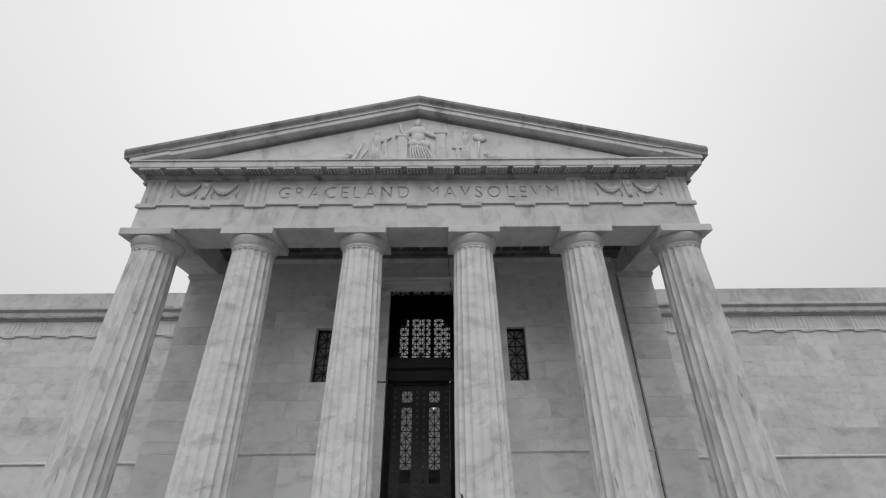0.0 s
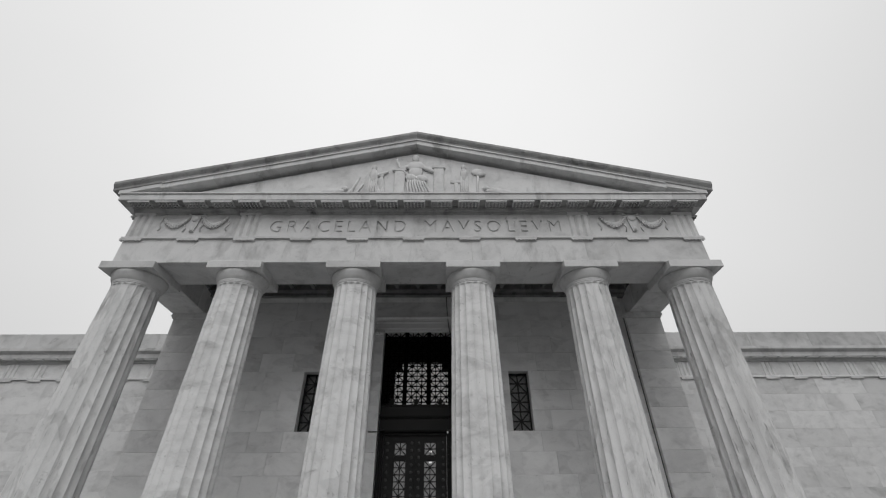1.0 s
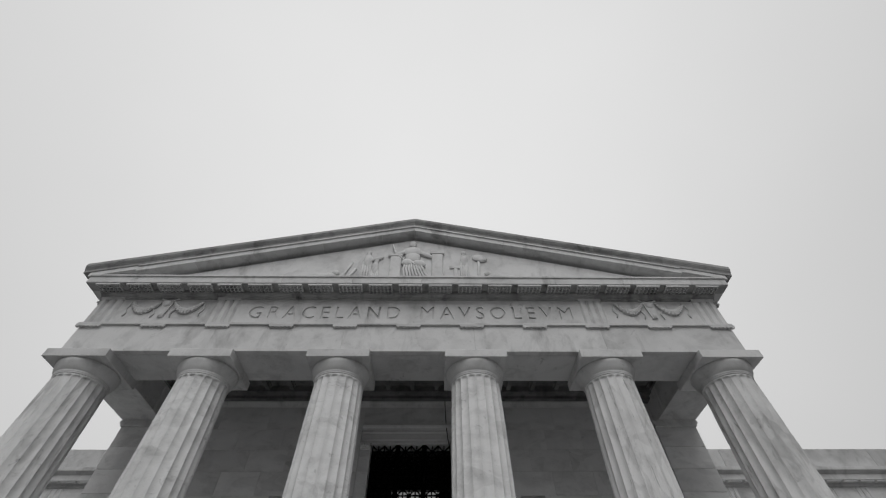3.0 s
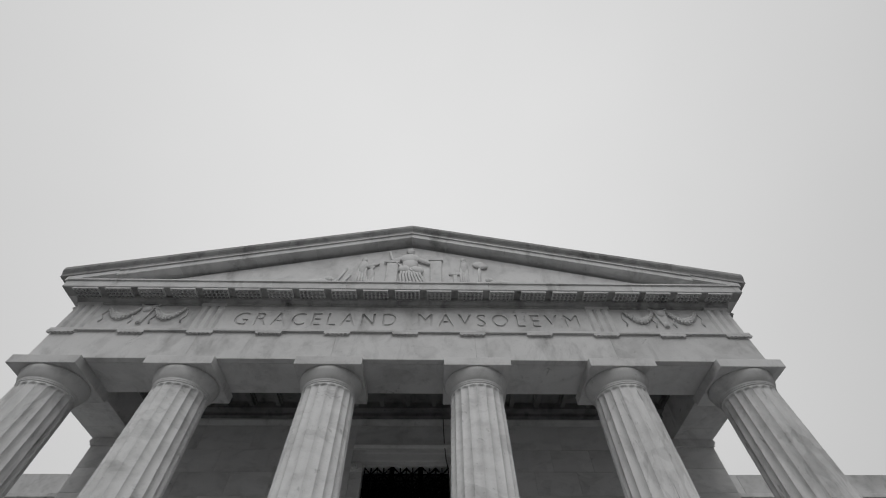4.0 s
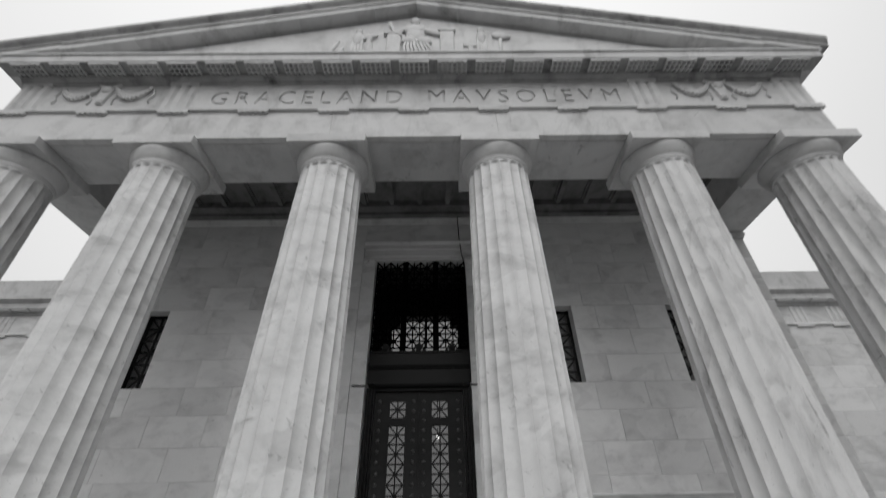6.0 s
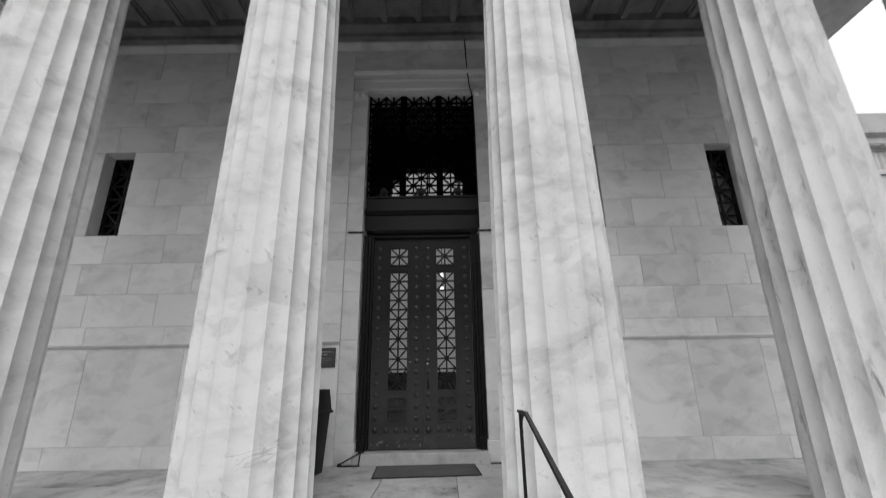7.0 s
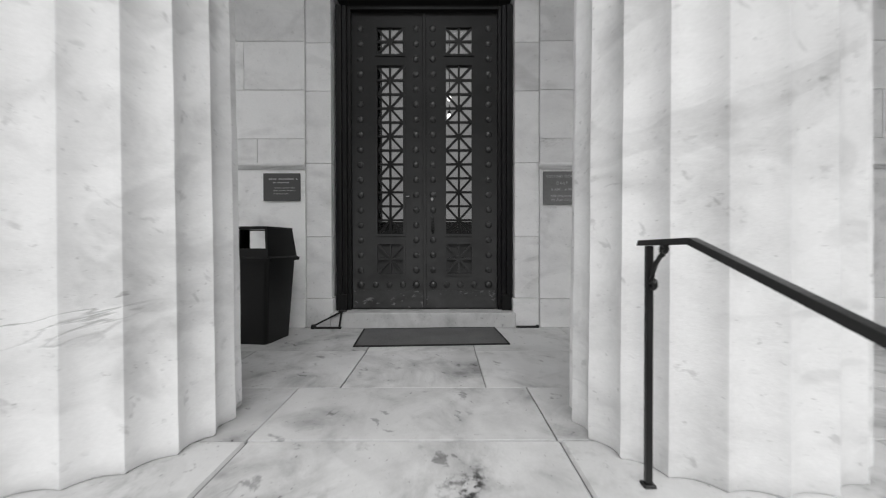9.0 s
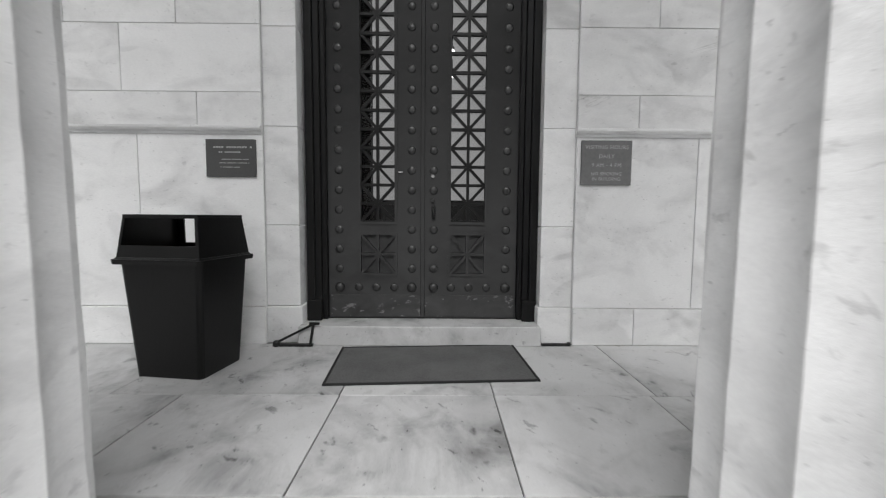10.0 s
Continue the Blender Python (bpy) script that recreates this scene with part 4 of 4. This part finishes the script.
            o.location, o.rotation_euler = (0.083, LEAF, z), (radians(90), 0, 0)
    else:
        part("handle", box(-0.205, -0.165, LEAF - 0.012, LEAF, 1.385, 1.40, 0.003), BRASS, leaf, "small brass catch")
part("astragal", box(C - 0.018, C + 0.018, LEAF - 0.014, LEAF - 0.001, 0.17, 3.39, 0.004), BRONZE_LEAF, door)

# ---- string course, things on the porch wall ----
for side in (-1, 1):
    a, b = sorted((side * 1.215, side * 6.076))
    t = solid("trim", prism([(WALL + 0.013, 1.650), (WALL - 0.012, 1.652), (WALL - 0.018, 1.668), (WALL - 0.035, 1.676), (WALL - 0.045, 1.692), (WALL - 0.045, 1.708), (WALL - 0.02, 1.716), (WALL + 0.013, 1.72)], a, b),
              MARBLE_WALL, "thin moulded string course along the porch wall", "moulding", kind="structure")


def lettering(body, size, x, z, y, parent, material, spacing=1.05, line=1.0, name="lettering"):
    loops, b = text_loops(body, size, spacing, 0.0, "CENTER", line)
    bmesh.ops.rotate(b, verts=b.verts, cent=(0, 0, 0), matrix=Matrix.Rotation(radians(90), 3, "X"))
    bmesh.ops.translate(b, verts=b.verts, vec=(x, y, z))
    return tagged(part(name, b, material, parent), kind="stuff")


plaque = thing("wall_plaque", "dark metal wall plaque with pale unreadable lines", "plaque", "plaques beside the door", at=(-1.457, WALL, 1.466))
part("plate", box(-0.192, 0.192, -0.018, 0.0, -0.143, 0.143, 0.003), PLAQUE, plaque)
for z, w, h, x in ((0.082, 0.30, 0.013, 0.02), (0.045, 0.17, 0.010, -0.005), (-0.010, 0.22, 0.006, 0.03), (-0.038, 0.23, 0.006, 0.03), (-0.070, 0.15, 0.006, -0.005)):
    bm = bmesh.new()
    k = max(3, int(w / (h * 1.5)))
    for j in range(k):
        if (j * 7 + int(w * 1000)) % 9 != 4:
            box(x - w / 2 + w * j / k, x - w / 2 + w * (j + 0.72) / k, -0.0195, -0.0178, z - h / 2, z + h / 2, bm=bm)
    tagged(part("text_line", bm, PLAQUE_LIGHT, plaque), kind="stuff")
plaque = thing("wall_plaque", "grey metal visiting hours plaque beside the door", "plaque", "plaques beside the door", at=(1.457, WALL, 1.452))
part("plate", box(-0.197, 0.197, -0.018, 0.0, -0.172, 0.172, 0.003), plain("plaque_grey", 0.17, 0.4, 0.4, 0.6, 10, 0.15), plaque)
for body, size, z in (("VISITING HOURS", 0.042, 0.118), ("DAILY", 0.042, 0.048), ("9 AM - 4 PM", 0.042, -0.020), ("NO SMOKING", 0.036, -0.086), ("IN BUILDING", 0.036, -0.126)):
    lettering(body, size, 0.0, z, -0.0195, plaque, PLAQUE_LIGHT, 1.08)

cable = solid("cable", tube([(0.84, 2.74, 7.23), (0.85, 2.76, 6.95), (0.865, 2.80, 6.64), (0.875, 2.826, 6.56), (0.90, 2.85, 6.3), (0.95, 2.852, 6.05), (0.962, 2.845, 5.6), (0.964, 2.848, 3.5)], 0.011, 6), BLACK_IRON, "thin black cable hanging down the porch wall", "cable")

# Added rod and clips that draw the dark line in the pier's corner.
conduit = thing("conduit", "thin black rod added to draw the dark corner line beside the pier", "conduit")
part("pipe", tube([(6.066, WALL - 0.012, 0.0), (6.066, WALL - 0.012, 6.62)], 0.009, 8), BLACK_IRON, conduit)
for z in (0.9, 2.2, 3.5, 4.8, 5.9):
    part("clip", box(6.045, 6.078, WALL - 0.024, WALL, z, z + 0.03, 0.003), BLACK_IRON, conduit)

# ---- litter bin ----
BIN = Matrix.Translation((-1.506, 2.296, 0)) @ Matrix.Rotation(radians(-8), 4, "Z")
litter = thing("trash_can", "black plastic litter bin with a hooded top", "trash can")
litter.matrix_world = BIN


def taper(bm, w0, d0, z0, w1, d1, z1, r=0.03):
    """A tapered tub with rounded corners."""
    rings = []
    for w, d, z in ((w0, d0, z0), (w1, d1, z1)):
        ring = []
        for sx, sy, a0 in ((1, 1, 0), (-1, 1, 90), (-1, -1, 180), (1, -1, 270)):
            for k in range(4):
                a = radians(a0 + 30 * k)
                ring.append(bm.verts.new((sx * (w / 2 - r) + r * math.cos(a), sy * (d / 2 - r) + r * math.sin(a), z)))
        rings.append(ring)
    for i in range(16):
        bm.faces.new((rings[0][i], rings[0][(i + 1) % 16], rings[1][(i + 1) % 16], rings[1][i]))
    bm.faces.new(rings[0][::-1])
    bm.faces.new(rings[1])
    return bm


part("tub", taper(bmesh.new(), 0.455, 0.40, 0.0, 0.545, 0.485, 0.745), BLACK_PLASTIC, litter)
bm = taper(bmesh.new(), 0.605, 0.545, 0.722, 0.612, 0.552, 0.752, 0.025)
taper(bm, 0.590, 0.53, 0.752, 0.572, 0.512, 0.764, 0.02)
part("rim", bm, BLACK_PLASTIC, litter)
part("seam", box(-0.22, 0.22, -0.238, -0.225, 0.690, 0.700, 0.002), BLACK_PLASTIC, litter)
bm = bmesh.new()
T0, T1, Z0, Z1 = (0.278, 0.250), (0.250, 0.218), 0.762, 1.02


def hood_face(p, bm, t=0.012):
    """A thin panel with the given corners."""
    q = [Vector(v) for v in p]
    n = (q[1] - q[0]).cross(q[2] - q[0]).normalized() * t
    lo_v = [bm.verts.new(v) for v in q]
    hi_v = [bm.verts.new(v - n) for v in q]
    fs = [bm.faces.new(lo_v), bm.faces.new(hi_v)] + [bm.faces.new((lo_v[i], lo_v[(i + 1) % len(q)], hi_v[(i + 1) % len(q)], hi_v[i])) for i in range(len(q))]
    bmesh.ops.recalc_face_normals(bm, faces=fs)


def lerp_hood(u, z, front):
    k = (z - Z0) / (Z1 - Z0)
    w, d = T0[0] + (T1[0] - T0[0]) * k, T0[1] + (T1[1] - T0[1]) * k
    return (u * w, front * d, z)


bm.free()
for sx in (-1, 1):
    bm = bmesh.new()
    c = [lerp_hood(sx, Z0, -1), lerp_hood(sx, Z0, 1), lerp_hood(sx, Z1, 1), lerp_hood(sx, Z1, -1)]
    hood_face(c if sx > 0 else c[::-1], bm)
    part("side_panel", bm, BLACK_PLASTIC, litter)


def hood_frame(f, lo_u, hi_u, z0, z1, t=0.012):
    """A sloping panel with an opening through it."""
    m = bmesh.new()
    outer = [lerp_hood(-0.985, Z0, f), lerp_hood(0.985, Z0, f), lerp_hood(0.985, Z1 - 0.012, f), lerp_hood(-0.985, Z1 - 0.012, f)]
    inner = [lerp_hood(lo_u, z0, f), lerp_hood(hi_u, z0, f), lerp_hood(hi_u, z1, f), lerp_hood(lo_u, z1, f)]
    rows = []
    for dy in (0.0, -f * t):
        rows.append([[m.verts.new(Vector(q) + Vector((0, dy, 0))) for q in ring] for ring in (outer, inner)])
    for i in range(4):
        k = (i + 1) % 4
        m.faces.new((rows[0][0][i], rows[0][0][k], rows[0][1][k], rows[0][1][i]))
        m.faces.new((rows[1][0][i], rows[1][0][k], rows[1][1][k], rows[1][1][i]))
        m.faces.new((rows[0][1][i], rows[0][1][k], rows[1][1][k], rows[1][1][i]))
        m.faces.new((rows[0][0][i], rows[0][0][k], rows[1][0][k], rows[1][0][i]))
    bmesh.ops.recalc_face_normals(m, faces=m.faces)
    return m


part("front_panel", hood_frame(-1, -0.93, 0.92, 0.836, 1.002), BLACK_PLASTIC, litter)
part("rear_panel", hood_frame(1, -0.75, 0.90, 0.828, 1.000), BLACK_PLASTIC, litter)
part("top", box(-T1[0] - 0.004, T1[0] + 0.004, -T1[1] - 0.004, T1[1] + 0.004, Z1 - 0.012, Z1 + 0.006, 0.004), BLACK_PLASTIC, litter)

# ---- door mat and door stays ----
mat = thing("door_mat", "dark grey ribbed rubber mat lying before the door", "mat")
mat.matrix_world = Matrix.Translation((0.103, 2.40, 0)) @ Matrix.Rotation(radians(3.6), 4, "Z")
part("pad", box(-0.66, 0.66, -0.365, 0.345, 0.0, 0.010, 0.003), RUBBER, mat)
bm = bmesh.new()
for q in ((-0.672, -0.655, -0.377, 0.357), (0.655, 0.672, -0.377, 0.357), (-0.655, 0.655, -0.377, -0.360), (-0.655, 0.655, 0.340, 0.357)):
    box(q[0], q[1], q[2], q[3], 0.0, 0.013, 0.002, bm)
part("border", bm, RUBBER_EDGE, mat)
stay = thing("door_stay", "black iron door stay folded out beside the sill", "door stay", "door stays")
part("foot_bar", bar((-1.14, 2.757, 0.011), (-0.83, 2.760, 0.011), 0.028, 0.02, up=(0, 0, 1)), BLACK_IRON, stay)
part("post", bar((-0.85, 2.758, 0.02), (-0.825, 2.770, 0.185), 0.018, 0.018), BLACK_IRON, stay)
part("brace", bar((-1.12, 2.757, 0.028), (-0.835, 2.768, 0.172), 0.018, 0.018), BLACK_IRON, stay)
bm = lathe([(0.026, 0.0), (0.028, 0.03), (0.02, 0.045)], 10, None, (-1.115, 2.757))
part("socket", bm, BLACK_IRON, stay)
part("clip", box(-0.86, -0.78, 2.76, 2.78, 0.170, 0.190, 0.003), BLACK_IRON, stay)
stay = thing("door_stay", "black iron door stay lying flat on the floor", "door stay", "door stays")
part("foot_bar", bar((0.98, 2.80, 0.010), (1.205, 2.80, 0.010), 0.025, 0.02, up=(0, 0, 1)), BLACK_IRON, stay)
part("socket", lathe([(0.016, 0.0), (0.016, 0.028)], 10, None, (1.198, 2.80)), BLACK_IRON, stay)

# ---- handrail ----
rail = thing("handrail", "black wrought-iron handrail with scrolls beside the steps", "handrail")
RX = 0.952
part("post", box(RX - 0.012, RX + 0.012, -0.062, -0.038, 0.0, 0.862, 0.003), BLACK_IRON, rail)
part("base_plate", box(RX - 0.022, RX + 0.022, -0.072, -0.028, 0.0, 0.012, 0.003), BLACK_IRON, rail)
bm = bmesh.new()
pr = [(0.01, 0.872), (-0.31, 0.877), (-1.75, 0.44)]
w, h = 0.018, 0.010
rings = []
for i, (y, z) in enumerate(pr):
    rings.append([bm.verts.new((RX + a * w, y, z + b * h)) for a, b in ((-1, -1), (-0.7, 1), (0.7, 1), (1, -1))])
for a, b in zip(rings, rings[1:]):
    for i in range(4):
        bm.faces.new((a[i], a[(i + 1) % 4], b[(i + 1) % 4], b[i]))
bm.faces.new(rings[0][::-1])
bm.faces.new(rings[-1])
bmesh.ops.recalc_face_normals(bm, faces=bm.faces)
part("rail", bm, BLACK_IRON, rail)


def scroll(y, z, rise):
    """A flat iron scroll that curls under the rail and back to the post."""
    pts = []
    for k in range(15):
        a = radians(-60 + 24 * k)
        r = 0.026 - 0.0012 * k
        pts.append((RX, y - 0.105 + 0.8 * r * math.cos(a), z - 0.049 + 0.8 * r * math.sin(a)))
    pts = pts[::-1] + [(RX, y - 0.08, z - 0.072), (RX, y - 0.052, z - 0.095), (RX, y - 0.027, z - 0.13), (RX, y - 0.018, z - 0.16)]
    bm = tube(pts, 0.009, 6)
    loop = [(RX, y - 0.031 + 0.014 * math.cos(radians(30 * k)), z - 0.172 + 0.014 * math.sin(radians(30 * k))) for k in range(11)]
    tube(loop, 0.009, 6, bm)
    return bm


part("scroll", scroll(-0.050, 0.90, 0), BLACK_IRON, rail)
part("post", box(RX - 0.012, RX + 0.012, -1.528, -1.504, GROUND, 0.49, 0.003), BLACK_IRON, rail)
part("scroll", scroll(-1.516, 0.50, 0), BLACK_IRON, rail)

# ---- floor slabs ----
def slab_row(y0, y1, joints, parent, material, name="slab"):
    for a, b in zip(joints, joints[1:]):
        dz = random.uniform(-0.002, 0.002)
        bm = box(a + 0.003, b - 0.003, y0 + 0.0025, y1 - 0.0025, -0.10, dz, 0.0025 if y0 > FLOOR_EDGE else 0.010)
        part(name, bm, material, parent)


slab_row(FLOOR_EDGE, 0.305, [-7.6, -6.2, -4.85, -3.4, -2.02, -0.652, 0.735, 2.13, 3.5, 4.9, 6.25, 7.6], floor, MARBLE_FLOOR)
slab_row(0.305, 0.985, [-7.6, -6.9, -5.5, -4.1, -2.75, -0.655, 0.722, 2.8, 4.2, 5.55, 6.9, 7.6], floor, MARBLE_FLOOR)
slab_row(0.985, 1.86, [-7.6, -6.65, -5.75, -4.87, -3.97, -3.08, -2.19, -1.30, -0.405, 0.478, 1.38, 2.27, 3.16, 4.05, 4.94, 5.83, 6.7, 7.6], floor, MARBLE_FLOOR)
slab_row(1.86, 2.83, [-7.6, -6.2, -5.3, -4.4, -3.5, -2.65, -1.72, -0.41, 0.48, 1.42, 2.6, 3.5, 4.4, 5.3, 6.2, 7.6], floor, MARBLE_FLOOR)

# ---- ashlar blocks of the porch wall ----
ROWS = [
    (0.0, 0.30, 0.022, (-5.3, -3.9, -2.67), (1.717, 2.9, 4.1, 5.2)),
    (0.30, 1.655, 0.0, (-5.0, -3.55, -2.184), (2.183, 3.05, 4.007, 5.112)),
    (1.715, 1.97, 0.004, (-5.1, -3.9, -2.8, -1.713), (1.705, 3.1, 4.518, 5.4)),
    (1.97, 2.475, 0.0, (-5.2, -4.1, -3.2, -2.285), (2.293, 3.1, 3.957, 4.799)),
    (2.475, 2.98, 0.0, (-5.4, -4.6, -3.6, -2.7, -1.85), (1.836, 2.65, 3.516, 4.387, 5.2)),
    (2.98, 3.46, 0.0, (-5.1, -4.15, -3.3, -2.2), (2.2, 3.2, 4.1, 5.0)),
    (3.46, 3.97, 0.0, (-4.0, -1.9), (1.9, 3.518, 4.607)),
    (3.97, 4.48, 0.0, (-4.45, -3.6, -2.1), (2.05, 4.1)),
    (4.48, 4.99, 0.0, (-4.1, -1.8), (1.85, 3.516, 4.3)),
    (4.99, 5.5, 0.0, (-5.3, -4.3, -3.4, -2.5), (2.3, 3.3, 4.25, 5.2)),
    (5.5, 6.0, 0.0, (-4.9, -3.8, -2.9, -1.95), (1.9, 2.85, 3.8, 4.8)),
    (6.0, 6.5, 0.0, (-5.2, -4.2, -3.1, -2.2), (2.3, 3.3, 4.2, 5.1)),
    (6.5, 7.1, 0.0, (-4.8, -3.6, -2.4, -1.2), (0.0, 1.2, 2.4, 3.6, 4.8)),
]


def block_row(z0, z1, proud, joints, x0, x1, holes, parent, material, face, gap=0.002):
    cuts = sorted({x0, x1, *joints, *(h[k] for h in holes for k in (0, 1) if h[2] < (z0 + z1) / 2 < h[3])})
    for a, b in zip(cuts, cuts[1:]):
        if b - a < 0.02 or any(h[0] < (a + b) / 2 < h[1] and h[2] < (z0 + z1) / 2 < h[3] for h in holes):
            continue
        lo_e = 0.0 if any(abs(a - h[1]) < 1e-4 for h in holes) else gap
        hi_e = 0.0 if any(abs(b - h[0]) < 1e-4 for h in holes) else gap
        bm = box(a + lo_e, b - hi_e, face - proud, face + 0.013, z0 + gap, z1 - gap, 1.5 * gap)
        part("block", bm, material, parent)


for z0, z1, proud, left, right in ROWS:
    mid = () if z0 >= 6.5 else (0.0,)
    block_row(z0, z1, proud, left + mid + right, -6.09, 6.09, OPENINGS + [DOOR], wall_front, MARBLE_WALL, WALL)

# ---- ashlar blocks of the wings ----
random.seed(5)
for side, w in zip((-1, 1), wings):
    lv = [GROUND, 0.27, 1.515, 1.61, 1.83] + [1.83 + 0.5186 * q for q in range(1, 8)]
    for i, (c, d) in enumerate(zip(lv, lv[1:])):
        x, js = 7.0, [7.0]
        while x < 22.5:
            x += random.uniform(0.8, 1.7)
            js.append(x)
        js[-1] = 23.9
        cuts = sorted(side * q for q in js)
        if 1.5 < c < 1.55:
            continue
        block_row(c, d, 0.0, cuts, cuts[0], cuts[-1], [], w, MARBLE_WING, WING, 0.001)
    bm = bmesh.new()
    for k in range(18):
        x = side * (7.75 + 0.92 * k)
        for q in (-0.14, 0.0, 0.14):
            prism([(x + q - 0.05, WING - 0.01), (x + q - 0.03, WING - 0.035), (x + q + 0.03, WING - 0.035), (x + q + 0.05, WING - 0.01)], 5.525, 5.97, "z", bm)
        box(x - 0.21, x + 0.21, WING - 0.05, WING, 5.41, 5.458, bm=bm)
    part("triglyphs", bm, MARBLE_WING, w)
    bm = bmesh.new()
    for k in range(35):
        x = side * (7.45 + 0.46 * k)
        box(x - 0.19, x + 0.19, WING - 0.18, WING - 0.05, 6.075, 6.112, bm=bm)
    part("mutules", bm, MARBLE_WING, w)
